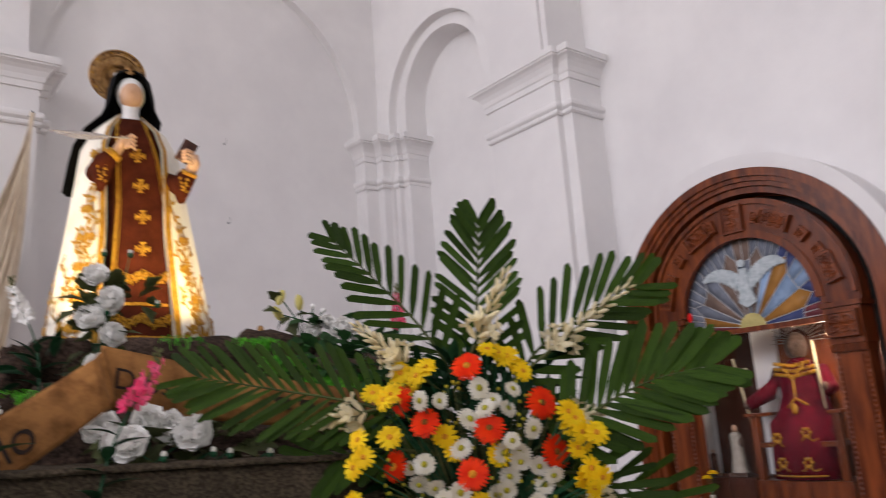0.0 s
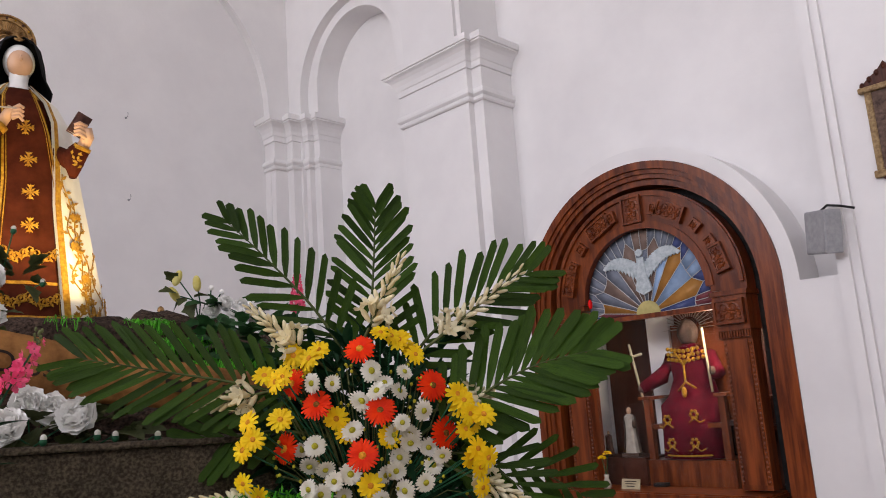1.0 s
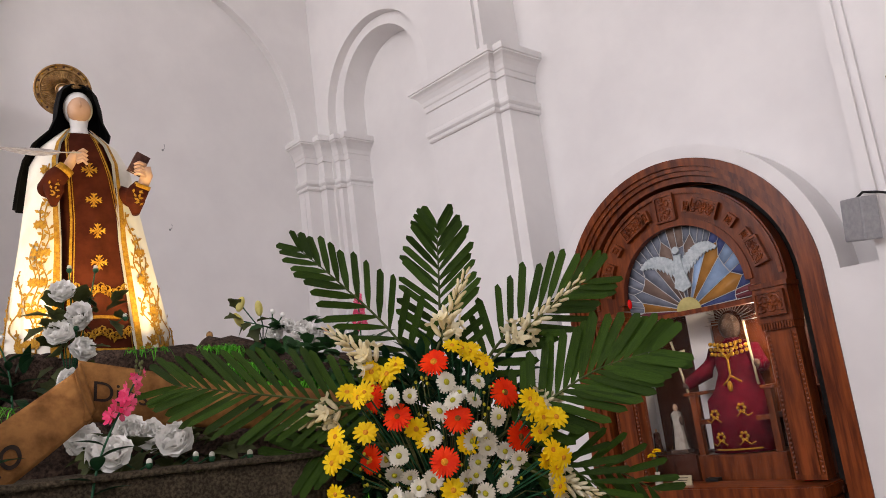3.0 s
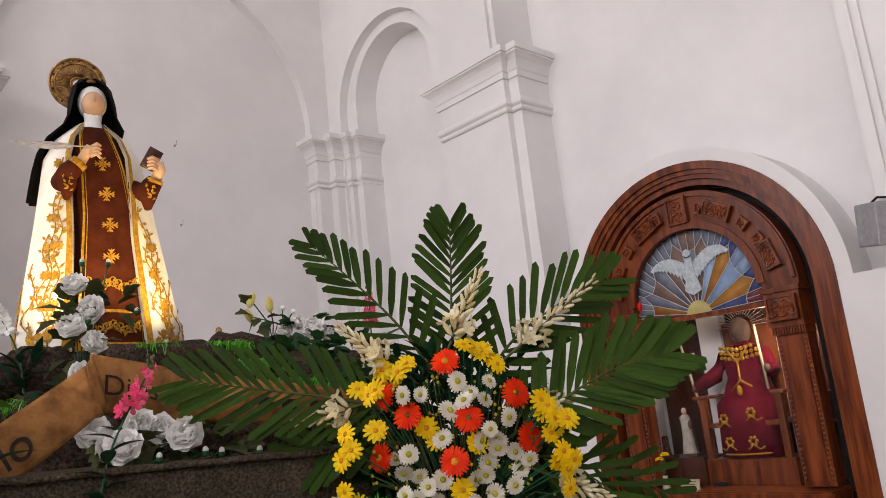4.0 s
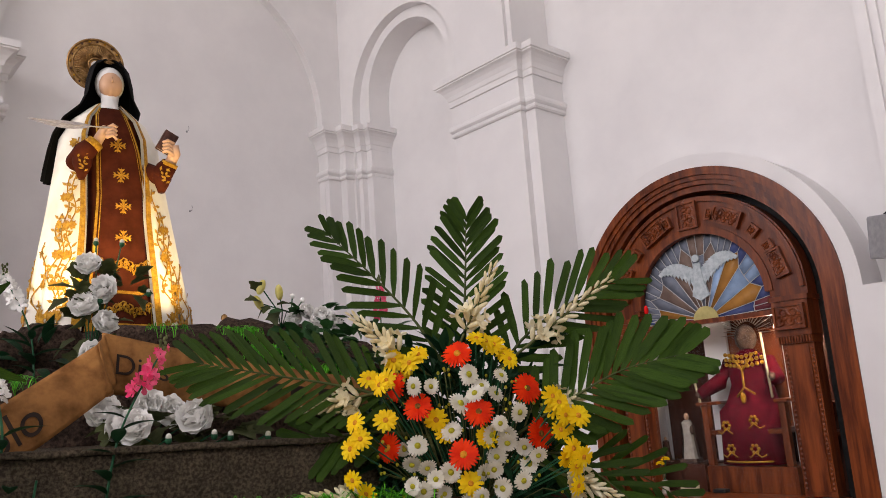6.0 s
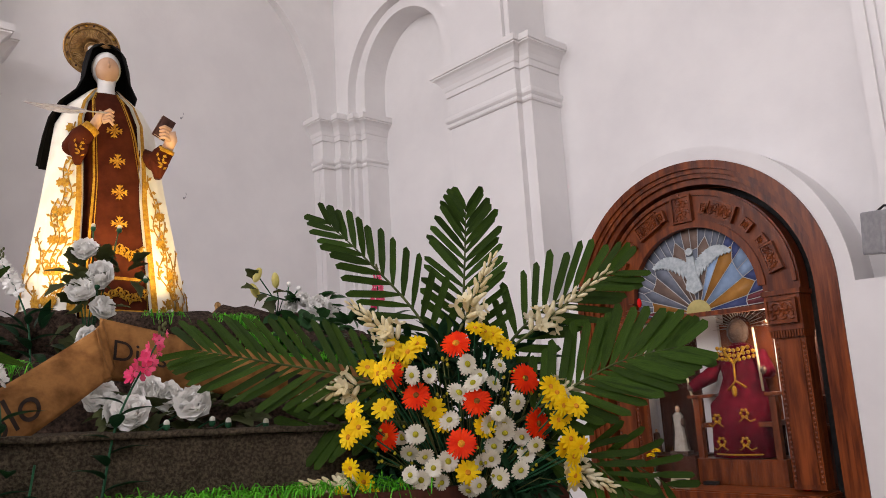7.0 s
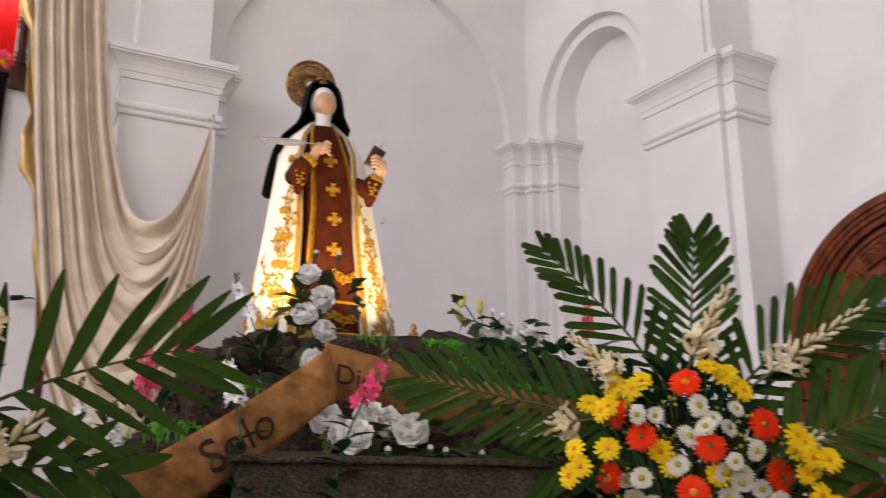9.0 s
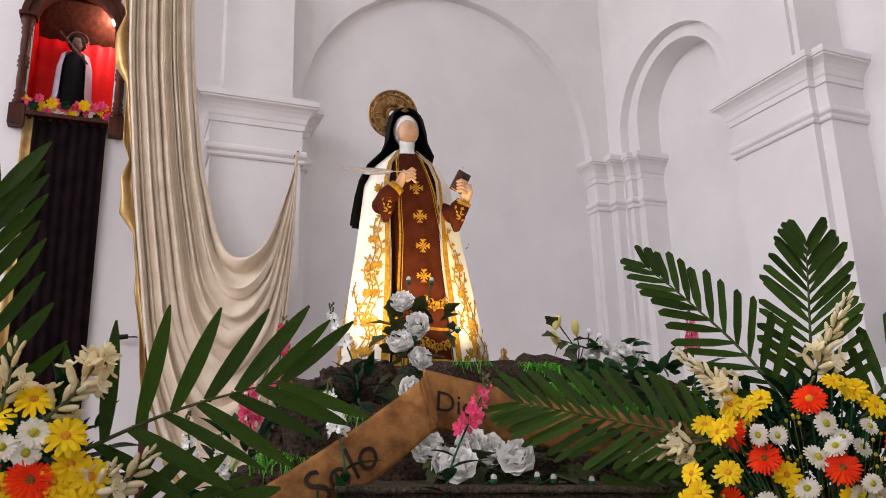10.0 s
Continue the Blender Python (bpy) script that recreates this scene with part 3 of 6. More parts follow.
# ---- things in the niche ----
chair = thing("throne_chair", "plain brown wooden armchair behind glass", "chair", NICHE @ pose(-3.10, 6.86, 0.66))
boxed("plinth", (-0.42, 0.42, -0.20, 0.22, 0.0, 0.25), WOOD, chair, "varnished wooden plinth")
for s in (-1, 1):
    boxed("front_leg", (s * 0.36 - 0.03, s * 0.36 + 0.03, -0.19, -0.13, 0.25, 0.78), WOOD, chair, bevel=0.004)
    boxed("armrest", (s * 0.37 - 0.06, s * 0.37 + 0.06, -0.22, 0.22, 0.78, 0.81), WOOD, chair, bevel=0.006)
    boxed("back_post", (s * 0.36 - 0.03, s * 0.36 + 0.03, 0.18, 0.24, 0.25, 1.42), WOOD, chair, bevel=0.004)
boxed("seat", (-0.33, 0.33, -0.18, 0.2, 0.52, 0.56), WOOD, chair)
boxed("backrest", (-0.33, 0.33, 0.2, 0.23, 0.56, 1.45), WOOD, chair)
bm = bmesh.new()
loft(bm, [ellipse(0, -0.05, 0.26, 0.29, 0.19, 28, 0.04), ellipse(0, -0.06, 0.5, 0.27, 0.19, 28, 0.03), ellipse(0, -0.05, 0.72, 0.27, 0.19, 28, 0.02), ellipse(0, 0.03, 0.80, 0.24, 0.14, 28), ellipse(0, 0.06, 0.95, 0.19, 0.11, 28), ellipse(0, 0.06, 1.15, 0.22, 0.11, 28), ellipse(0, 0.06, 1.22, 0.12, 0.09, 28), ellipse(0, 0.06, 1.26, 0.05, 0.05, 28)], mi=0)
for s, hand in ((-1, (-0.42, -0.14, 0.88)), (1, (0.28, -0.12, 1.0))):
    tube(bm, [(s * 0.18, 0.05, 1.15), (s * 0.27, -0.02, 0.98), hand], [0.07, 0.075, 0.05], 10, mi=0)
    blob(bm, hand, (0.035, 0.035, 0.04), 1)
tube(bm, [(0.27, -0.14, 0.82), (0.245, -0.14, 1.38)], 0.012, 6, mi=3)
tube(bm, [(-0.40, -0.15, 0.72), (-0.50, -0.15, 1.30)], 0.012, 6, mi=3)
tube(bm, [(-0.585, -0.15, 1.165), (-0.375, -0.15, 1.20)], 0.012, 6, mi=3)
blob(bm, (0, 0.03, 1.36), (0.075, 0.085, 0.105), 1)
blob(bm, (0, 0.06, 1.36), (0.10, 0.08, 0.125), 1)
for k in range(-9, 10):
    a = radians(90 + k * 10)
    tube(bm, [(0.11 * math.cos(a), 0.10, 1.40 + 0.11 * math.sin(a)), ((0.24 if k % 3 else 0.27) * math.cos(a), 0.11, 1.40 + (0.22 if k % 3 else 0.25) * math.sin(a))], [0.006, 0.002], 4, mi=4)
for k in range(26):
    blob(bm, (-0.17 + 0.34 * (k % 9) / 8, -0.04 - 0.02 * math.cos((k % 9 - 4) * 0.5), 1.10 + 0.045 * (k // 9) + 0.03 * abs((k % 9 - 4) / 4)), (0.020, 0.014, 0.020), 2, u=6, v=4)
tube(bm, [(-0.10, -0.05, 1.20), (0.0, -0.085, 1.07), (0.0, -0.09, 0.92), (-0.06, -0.13, 0.84)], 0.010, 5, mi=2)
tube(bm, [(0.11, -0.05, 1.22), (0.0, -0.085, 1.07)], 0.010, 5, mi=2)
tube(bm, [(0.0, -0.09, 0.92), (0.12, -0.14, 0.86)], 0.010, 5, mi=2)
blob(bm, (0.02, -0.17, 0.83), (0.025, 0.02, 0.05), 2, u=6, v=5)
for cx, cz in ((-0.14, 0.60), (0.12, 0.64), (-0.12, 0.40), (0.10, 0.40)):
    for k in range(6):
        blob(bm, (cx + 0.032 * math.cos(k * 1.05), -0.245 + 0.06 * abs(cx), cz + 0.032 * math.sin(k * 1.05)), (0.016, 0.012, 0.016), 2, u=6, v=4)
    for s in (-1, 1):
        tube(bm, [(cx, -0.245, cz - 0.03), (cx + s * 0.05, -0.24, cz - 0.07), (cx + s * 0.09, -0.225, cz - 0.05)], 0.006, 4, mi=2)
tube(bm, [(0.27 * math.cos(a), -0.05 + 0.20 * math.sin(a), 0.29) for a in [radians(190 + 16 * k) for k in range(11)]], 0.008, 5, mi=2)
fig = part("seated_statue", bm, [MAROON, CARVING, GOLD, IVORY, SILVER], smooth=True)
fig.matrix_world = NICHE @ pose(-3.10, 6.86, 0.66)
tagged(fig, "seated statue in a maroon velvet robe with gold trim behind glass", "statue")


def small_statue(at, h, robe, cloak, label):
    bm = bmesh.new()
    loft(bm, [ellipse(0, 0, z * h, r * h, r * h * 0.8, 16, 0.05, 5) for z, r in ((0, 0.17), (0.1, 0.16), (0.4, 0.12), (0.6, 0.115), (0.78, 0.13), (0.84, 0.06))], mi=0)
    loft(bm, [[(r * h * math.cos(radians(a)), r * h * math.sin(radians(a)), z * h) for a in range(-20, 201, 20)] for z, r in ((0.02, 0.20), (0.4, 0.15), (0.78, 0.14), (0.84, 0.07))], closed=False, caps=False, mi=1)
    blob(bm, (0, 0, 0.91 * h), (0.06 * h, 0.06 * h, 0.08 * h), 2, u=8, v=6)
    blob(bm, (0.13 * h, -0.07 * h, 0.62 * h), (0.05 * h, 0.07 * h, 0.10 * h), 1, u=8, v=6)
    box(bm, -0.2 * h, 0.2 * h, -0.17 * h, 0.17 * h, -0.08 * h, 0.0, 3)
    ob = part("small_statue", bm, [robe, cloak, SKIN, CARVING], smooth=False)
    ob.matrix_world = NICHE @ pose(*at, 0, 0, 8)
    return tagged(ob, label, "statue")


boxed("side_shelf", (-4.10, -3.50, 6.62, 7.0, 0.66, 0.93), WOOD_DARK, niche)
small_statue((-3.70, 6.74, 0.966), 0.42, PORCELAIN, CARVING, "small standing statue in pale robe and dark cloak on shelf")
small_statue((-3.94, 6.72, 0.952), 0.22, LEATHER, CARVING, "small kneeling statue of dark wood on a shelf")
boxed("pale_post", (-3.58, -3.35, 7.02, 7.15, 0.66, 3.0), PLASTER, niche, "pale painted upright at the back")
boxed("pale_post", (-2.82, -2.66, 7.02, 7.15, 0.66, 3.0), PLASTER, niche, "pale painted upright at the back")
boxed("side_bracket", (-2.62, -2.22, 6.70, 7.1, 1.38, 1.42), WOOD_DARK, niche)
boxed("side_bracket", (-2.62, -2.22, 6.70, 7.1, 1.15, 1.18), WOOD_DARK, niche)

vase = thing("bud_vase", "small glass vase with two orange marigolds", "vase", NICHE @ pose(-3.72, 6.30, 0.70))
bm = bmesh.new()
loft(bm, [ellipse(0, 0, z, r, r, 14) for z, r in ((0, 0.030), (0.02, 0.036), (0.06, 0.030), (0.09, 0.018), (0.12, 0.024))])
part("vessel", bm, PORCELAIN, vase, smooth=True)
for k, (x, z) in enumerate(((-0.03, 0.26), (0.03, 0.30))):
    bm = bmesh.new()
    tube(bm, [(0, 0, 0.11), (x * 0.6, 0, 0.2), (x, 0, z)], 0.004, 5)
    part("stalk", bm, STEM, vase)
    bm = bmesh.new()
    for j in range(40):
        a, e = rnd.uniform(0, 6.28), rnd.uniform(-0.2, 1.4)
        blob(bm, (x + 0.03 * math.cos(a) * math.cos(e), 0.03 * math.sin(a) * math.cos(e), z + 0.022 * math.sin(e)), (0.012, 0.012, 0.005), u=5, v=4)
    part("marigold", bm, YELLOW, vase, "orange-yellow marigold")
plaque = thing("plaque", "small ivory card with dark lettering on the niche sill", "plaque", NICHE @ pose(-3.50, 6.32, 0.70, -12))
boxed("card", (-0.09, 0.09, 0, 0.012, 0, 0.085), IVORY, plaque)
for k in range(3):
    boxed("line", (-0.06 + 0.01 * k, 0.06 - 0.01 * k, -0.002, 0.0, 0.06 - 0.02 * k, 0.067 - 0.02 * k), INK, plaque)
for x, m_ in ((-3.62, BLACK), (-3.32, BLACK)):
    ob = tagged(boxed("offering_box", (x - 0.06, x + 0.06, 6.50, 6.58, 0.66, 0.73), m_, bevel=0.005), "small black box inside the niche", "box")
    ob.matrix_world = NICHE
bm = bmesh.new()
for j in range(30):
    blob(bm, (rnd.uniform(-0.035, 0.035), rnd.uniform(-0.03, 0.03), rnd.uniform(0, 0.12)), (0.02, 0.018, 0.02), u=6, v=4)
ob = part("red_flower_bunch", bm, RED)
ob.matrix_world = NICHE @ pose(-2.46, 6.50, 0.68)
tagged(ob, "small bunch of red cloth flowers in the niche", "flowers")
bm = bmesh.new()
blob(bm, (0, 0, 0.035), (0.022, 0.022, 0.045), u=10, v=7)
ob = part("red_lamp", bm, RED, smooth=True)
ob.matrix_world = NICHE @ pose(NX - 0.585, 6.335, 2.31)
tagged(ob, "small red votive lamp glass beside the stained glass", "lamp")

# loudspeaker and framed picture
sp = thing("loudspeaker", "grey wall loudspeaker on a bracket", "loudspeaker", NICHE @ pose(-1.52, 6.12, 2.57, 0, 8, -38) @ Matrix.Scale(0.82, 4))
boxed("case", (-0.15, 0.15, -0.08, 0.08, -0.19, 0.19), GREY_PLASTIC, sp, bevel=0.012)
boxed("grille", (-0.135, 0.135, -0.086, -0.079, -0.175, 0.175), GREY_PLASTIC, sp, "perforated grey grille")
bm = bmesh.new()
tube(bm, [(-0.05, 0.02, 0.19), (0.0, 0.05, 0.235), (0.08, 0.12, 0.22), (0.16, 0.2, 0.19)], 0.012, 6)
part("bracket", bm, BLACK, sp)
pic = thing("station_picture", "carved dark wooden frame with a small gabled top on the pier", "picture", pose(-1.04, NY + 0.012, 2.69) @ Matrix.Scale(0.62, 4))
bm = bmesh.new()
for dims in ((-0.24, -0.17, -0.03, 0.01, 0.08, 0.98), (0.17, 0.24, -0.03, 0.01, 0.08, 0.98), (-0.27, 0.27, -0.045, 0.01, 0.0, 0.08), (-0.29, 0.29, -0.06, 0.01, 0.96, 1.02)):
    box(bm, *dims)
bmesh.ops.bevel(bm, geom=bm.edges[:], offset=0.008, segments=2, affect="EDGES")
part("frame", bm, GILT, pic, "worn gilt wooden frame")
bm = bmesh.new()
prism(bm, [(-0.27, 1.02), (0.27, 1.02), (0.16, 1.12), (0.08, 1.16), (0.0, 1.26), (-0.08, 1.16), (-0.16, 1.12)], -0.04, 0.01, "y")
for k in range(7):
    blob(bm, (-0.24 + 0.08 * k, -0.03, 1.04 + 0.16 * (1 - abs(k - 3) / 3)), (0.03, 0.03, 0.04), u=8, v=6)
part("crest", bm, WOOD_DARK, pic)
bm = bmesh.new()
prism(bm, [(-0.2, 0.0), (0.2, 0.0), (0.12, -0.10), (0.0, -0.16), (-0.12, -0.10)], -0.03, 0.01, "y")
part("pendant", bm, WOOD_DARK, pic)
boxed("panel", (-0.17, 0.17, -0.012, 0.01, 0.08, 0.96), CARVING, pic, "dim painted relief panel")

bulb_light("niche_lamp", NICHE @ Vector((-2.65, 6.60, 2.02)), 17, (1.0, 0.86, 0.66), 0.04)
bm = bmesh.new()
box(bm, -2.70, -2.60, 6.66, 6.70, 2.06, 2.09)
part("lamp_fitting", bm, IVORY, niche, "small pale lamp fitting under the arch")


# ---- the framed statue high on the arched wall, with its banner and drapery ----
shrine = thing("wall_shrine", "turned dark wooden frame round a red-lined niche in the wall", "wall niche", SHRINE)
YB, YA, YH = -8.08, (-1.20, -0.40), (4.72, 6.42)  # the shrine before it is set in place
HC = (YA[0] + YA[1]) / 2
for y in (YA[0] - 0.05, YA[1] + 0.06):
    bm = bmesh.new()
    prof = [(4.78, 0.060), (4.83, 0.060), (4.845, 0.042), (4.88, 0.056), (4.90, 0.042), (4.93, 0.054), (4.95, 0.040), (5.05, 0.046), (5.19, 0.040), (5.21, 0.056), (5.23, 0.042), (5.26, 0.058), (5.29, 0.042), (5.31, 0.054), (5.33, 0.040), (5.45, 0.047), (5.56, 0.040), (5.58, 0.054), (5.60, 0.042), (5.63, 0.056), (5.66, 0.044), (5.70, 0.066), (5.76, 0.066)]
    loft(bm, [ellipse(YB + 0.06, y, z, r, r, 14) for z, r in prof])
    part("turned_column", bm, WOOD_DARK, shrine, smooth=True)
    boxed("column_foot", (YB, YB + 0.13, y - 0.075, y + 0.075, 4.56, 4.78), WOOD_DARK, shrine, bevel=0.008)
    boxed("capital", (YB, YB + 0.14, y - 0.085, y + 0.085, 5.76, 5.80), WOOD_DARK, shrine, bevel=0.008)
bm = bmesh.new()
ring(bm, HC, 5.76, 0.37, 0.46, 0, 180, YB - 0.02, YB + 0.09, "x", 36)
ring(bm, HC, 5.76, 0.46, 0.52, 0, 180, YB - 0.02, YB + 0.12, "x", 36)
part("arch_frame", bm, WOOD_DARK, shrine)
bm = bmesh.new()
prism(bm, [(YA[0] - 0.002, YH[1] + 0.01), (YA[0] - 0.002, 5.76)] + arc(HC, 5.76, 0.368, 180, 0, 24) + [(YA[1] + 0.002, 5.76), (YA[1] + 0.002, YH[1] + 0.01)], YB - 0.03, YB + 0.005, "x")
part("spandrel", bm, WOOD_DARK, shrine)
bm = bmesh.new()
for v in box(bm, YB - 0.395, YB - 0.035, YA[0] + 0.004, YA[1] - 0.004, 5.74, 5.76):
    v.co.z += 0.95 * (v.co.x - (YB - 0.395))
part("sloping_ceiling", bm, WOOD_DARK, shrine, "sloping dark wooden ceiling")
bm = bmesh.new()
rows = []
for k in range(41):
    y = YA[0] + 0.01 + (YA[1] - YA[0] - 0.02) * k / 40
    rows.append([(YB - 0.355 + 0.006 * math.sin(k * 0.9), y, z) for z in (YH[0] + 0.005, 5.4, YH[1] - 0.005)])
loft(bm, rows, closed=False, caps=False)
part("red_lining", bm, RED, shrine, "pleated bright red satin lining", smooth=True)
for dims in ((YB - 0.36, YB - 0.02, YA[0] + 0.003, YA[0] + 0.012, YH[0], YH[1]), (YB - 0.36, YB - 0.02, YA[1] - 0.012, YA[1] - 0.003, YH[0], YH[1])):
    boxed("side_lining", dims, RED, shrine, "bright red satin lining")
bulb_light("shrine_light", SHRINE @ Vector((YB - 0.055, HC + 0.345, 5.93)), 17, (1.0, 0.85, 0.75), 0.05)
bm = bmesh.new()
loft(bm, [ellipse(0, 0, z, a, b, 20, 0.04, 7) for z, a, b in ((0, 0.15, 0.11), (0.3, 0.12, 0.09), (0.6, 0.12, 0.08), (0.72, 0.10, 0.07), (0.78, 0.045, 0.045))], mi=0)
loft(bm, [[(r * math.sin(radians(a)), -r * 0.75 * math.cos(radians(a)), z) for a in range(40, 321, 14)] for z, r in ((0.0, 0.23), (0.3, 0.18), (0.6, 0.165), (0.74, 0.13), (0.79, 0.06))], closed=False, caps=False, mi=1)
blob(bm, (0, 0, 0.88), (0.06, 0.06, 0.085), 2)
blob(bm, (0, 0.02, 0.90), (0.085, 0.07, 0.10), 0)
tube(bm, [(0.10 * math.cos(k * 0.349), 0.06, 0.95 + 0.10 * math.sin(k * 0.349)) for k in range(19)], 0.008, 5, mi=2)
tube(bm, [(-0.16, -0.10, 0.95), (0.12, -0.12, 0.62)], 0.010, 5, mi=2)
ob = part("robed_statue", bm, [VEIL, LILAC, CARVING], smooth=True)
ob.matrix_world = SHRINE @ pose(YB - 0.19, HC, YH[0] + 0.02, 0, 0, 90) @ Matrix.Scale(1.06, 4)
tagged(ob, "statue in a dark habit and lilac cloak before red satin", "statue")

banner = thing("hanging_banner", "long black cloth banner with a gold side strip on the wall", "banner", SHRINE)
for name, y0, y1, mat, folds in (("cloth", YA[0] + 0.10, YA[1] - 0.03, BANNER, 7), ("gold_strip", YA[0] + 0.01, YA[0] + 0.10, CLOTH_GOLD, 1)):
    bm = bmesh.new()
    rows = []
    for k in range(33):
        u = k / 32
        rows.append([(YB + 0.05 + 0.012 * math.sin(u * 6.28 * folds + 0.25 * z), y0 + (y1 - y0) * u, z) for z in (4.68, 4.0, 3.2, 2.4, 1.6, 0.9)])
    loft(bm, rows, closed=False, caps=False)
    ob = part(name, bm, mat, banner, smooth=True)
    ob.modifiers.new("thickness", "SOLIDIFY").thickness = 0.004
boxed("rod", (YB, YB + 0.05, YA[0] - 0.09, YA[1] - 0.05, 4.66, 4.69), WOOD_DARK, banner)


def floret(bm, c, r, way, petals=5, mi=0, cup=0.3):
    """A small open flower on a joined mesh."""
    m = toward(c, way, rnd.uniform(0, 360))
    for k in range(petals):
        a = 2 * math.pi * k / petals
        p = [(0.1 * r, 0, 0), (0.6 * r, 0.36 * r, cup * 0.4 * r), (r, 0.15 * r, cup * r), (r, -0.15 * r, cup * r), (0.6 * r, -0.36 * r, cup * 0.4 * r)]
        vs = [bm.verts.new(m @ Vector((x * math.cos(a) - y * math.sin(a), x * math.sin(a) + y * math.cos(a), z))) for x, y, z in p]
        bm.faces.new(vs).material_index = mi


garland = thing("flower_garland", "garland of mixed cloth flowers along the niche ledge", "flowers", SHRINE)
for k in range(34):
    bm = bmesh.new()
    c = (YB + rnd.uniform(0.03, 0.13), YA[0] - 0.02 + (YA[1] - YA[0] + 0.02) * (k + 0.5) / 34, YH[0] + rnd.uniform(0.02, 0.15))
    r = rnd.uniform(0.04, 0.065)
    for q in range(3):
        floret(bm, c, r * (1 - 0.25 * q), (1, rnd.uniform(-0.3, 0.3), -0.25), 7, cup=0.2 + 0.3 * q)
    part("flower", bm, [PINK, YELLOW, ROSE_W, PINK, LEAF, YELLOW][k % 6], garland)
boxed("ledge", (YB, YB + 0.12, YA[0] - 0.02, YA[1] + 0.02, YH[0] - 0.04, YH[0]), WOOD_DARK, shrine)

# champagne drapery, hung high and caught up at the pier's neck
DX = -7.05


def drape_curve(s):
    mix = lambda a, b: a + (b - a) * s
    pts = [(mix(-0.08, 0.46), 8.2), (mix(-0.05, 0.54), 5.7), (mix(0.05, 0.66), 4.45), (mix(0.20, 0.76), mix(3.2, 3.9)), (mix(0.42, 0.91), mix(1.9, 3.37)), (mix(0.85, 1.11), mix(1.15, 3.26)),
           (mix(1.32, 1.32), mix(1.75, 3.48)), (mix(1.53, 1.50), mix(3.1, 4.0)), (1.58 + 0.02 * s, 4.40)]
    return curve([(0, y, z) for y, z in pts], 60)


drapery = thing("wall_drapery", "champagne satin drapery with a gold edge swagged from the pier", "curtain")
bm = bmesh.new()
NS = 220
rows = []
for k in range(NS + 1):
    s = k / NS
    w = s + 0.012 * math.sin(s * 41) + 0.008 * math.sin(s * 97)
    row = []
    for j, p in enumerate(drape_curve(w)):
        t = j / 60
        amp = (0.045 * (1 - t) + 0.03 * t) * (1 - 0.75 * max(0, (t - 0.75) / 0.25))
        low = math.exp(-((t - 0.66) / 0.16) ** 2)
        f = 0.75 * math.sin(s * 84 + 2.2 * math.sin(s * 9) + 0.8 * math.sin(t * 5)) * (1 - 0.5 * low) + 0.7 * math.sin(s * 37 + 2 * t) + 0.45 * math.sin(s * 23 + 3 * t + 1) + 1.1 * low * math.sin(s * 58 + 2.5 * t)
        row.append((DX + amp * f + 0.12 * low, p.y + 0.01 * math.sin(s * 62 + 1.2), p.z))
    rows.append(row)
loft(bm, rows, closed=False, caps=False)
ob = part("cloth", bm, CLOTH, drapery, smooth=True)
ob.modifiers.new("thickness", "SOLIDIFY").thickness = 0.004
bm = bmesh.new()
rows = []
for k in range(9):
    s = -0.01 - 0.010 * k
    wide = lambda j: max(0.12, 0.55 + 0.40 * math.sin(j * 0.71 + 1.0) + 0.40 * math.sin(j * 1.37) + 0.25 * math.sin(j * 2.9)) * (1.7 if j < 24 else 1.0)
    rows.append([(DX + 0.01 + 0.035 * math.sin(j * 0.55 + k * 0.6) + 0.02 * math.sin(j * 1.3), p.y - 0.0065 * k * wide(j), p.z + 0.01 * math.sin(k)) for j, p in enumerate(drape_curve(s * 0.25)[:46])])
loft(bm, rows, closed=False, caps=False)
ob = part("gold_edge", bm, CLOTH_GOLD, drapery, "shiny gold satin edge", smooth=True)
ob.modifiers.new("thickness", "SOLIDIFY").thickness = 0.004
bm = bmesh.new()
tube(bm, [(LX - 0.02, 1.59, 4.42), (LX + 0.20, 1.59, 4.41)], 0.008, 8)
part("hook", bm, BLACK, drapery)

# ---- the processional platform ----
SET = pose(-2.022, 1.465, 1.980, -1.75, 0.37, -0.18) @ Matrix.Scale(0.978, 4) @ pose(-2.037, 1.440, 1.977).inverted()  # the whole group leans a little
F = SET @ pose(-1.56, 0.82, 0, 0, 0, 75)  # x to its right, y to its back


def at(x, y, z, *turn):
    return F @ pose(x, y, z, *turn)


platform = thing("platform", "dark processional platform topped with green raffia", "platform", at(0, 0, 0))
boxed("deck", (-1.0, 1.15, -0.12, 2.7, 1.16, 1.225), WOOD_DARK, platform)
for x in (-0.9, 1.05):
    for y in (0.0, 2.6):
        boxed("leg", (x - 0.06, x + 0.06, y - 0.06, y + 0.06, 0, 1.16), WOOD_DARK, platform)
slab = thing("stone_slab", "dark rough slab forming a step under the rockery", "slab", at(0, 0, 0))
bm = bmesh.new()
box(bm, -0.27, 0.95, 0.05, 0.62, 1.225, 1.375)
bmesh.ops.subdivide_edges(bm, edges=[e for e in bm.edges if abs(e.verts[0].co.x - e.verts[1].co.x) > 0.1], cuts=40, use_grid_fill=True)
bmesh.ops.subdivide_edges(bm, edges=[e for e in bm.edges if abs(e.verts[0].co.z - e.verts[1].co.z) > 0.1], cuts=6, use_grid_fill=True)
for v in bm.verts:
    v.co += 0.0035 * noise.noise_vector(v.co * 16) + 0.0015 * noise.noise_vector(v.co * 60)
part("step", bm, SLAB, slab, smooth=True)
bm = bmesh.new()
box(bm, -0.29, 0.96, 0.035, 0.62, 1.377, 1.392)
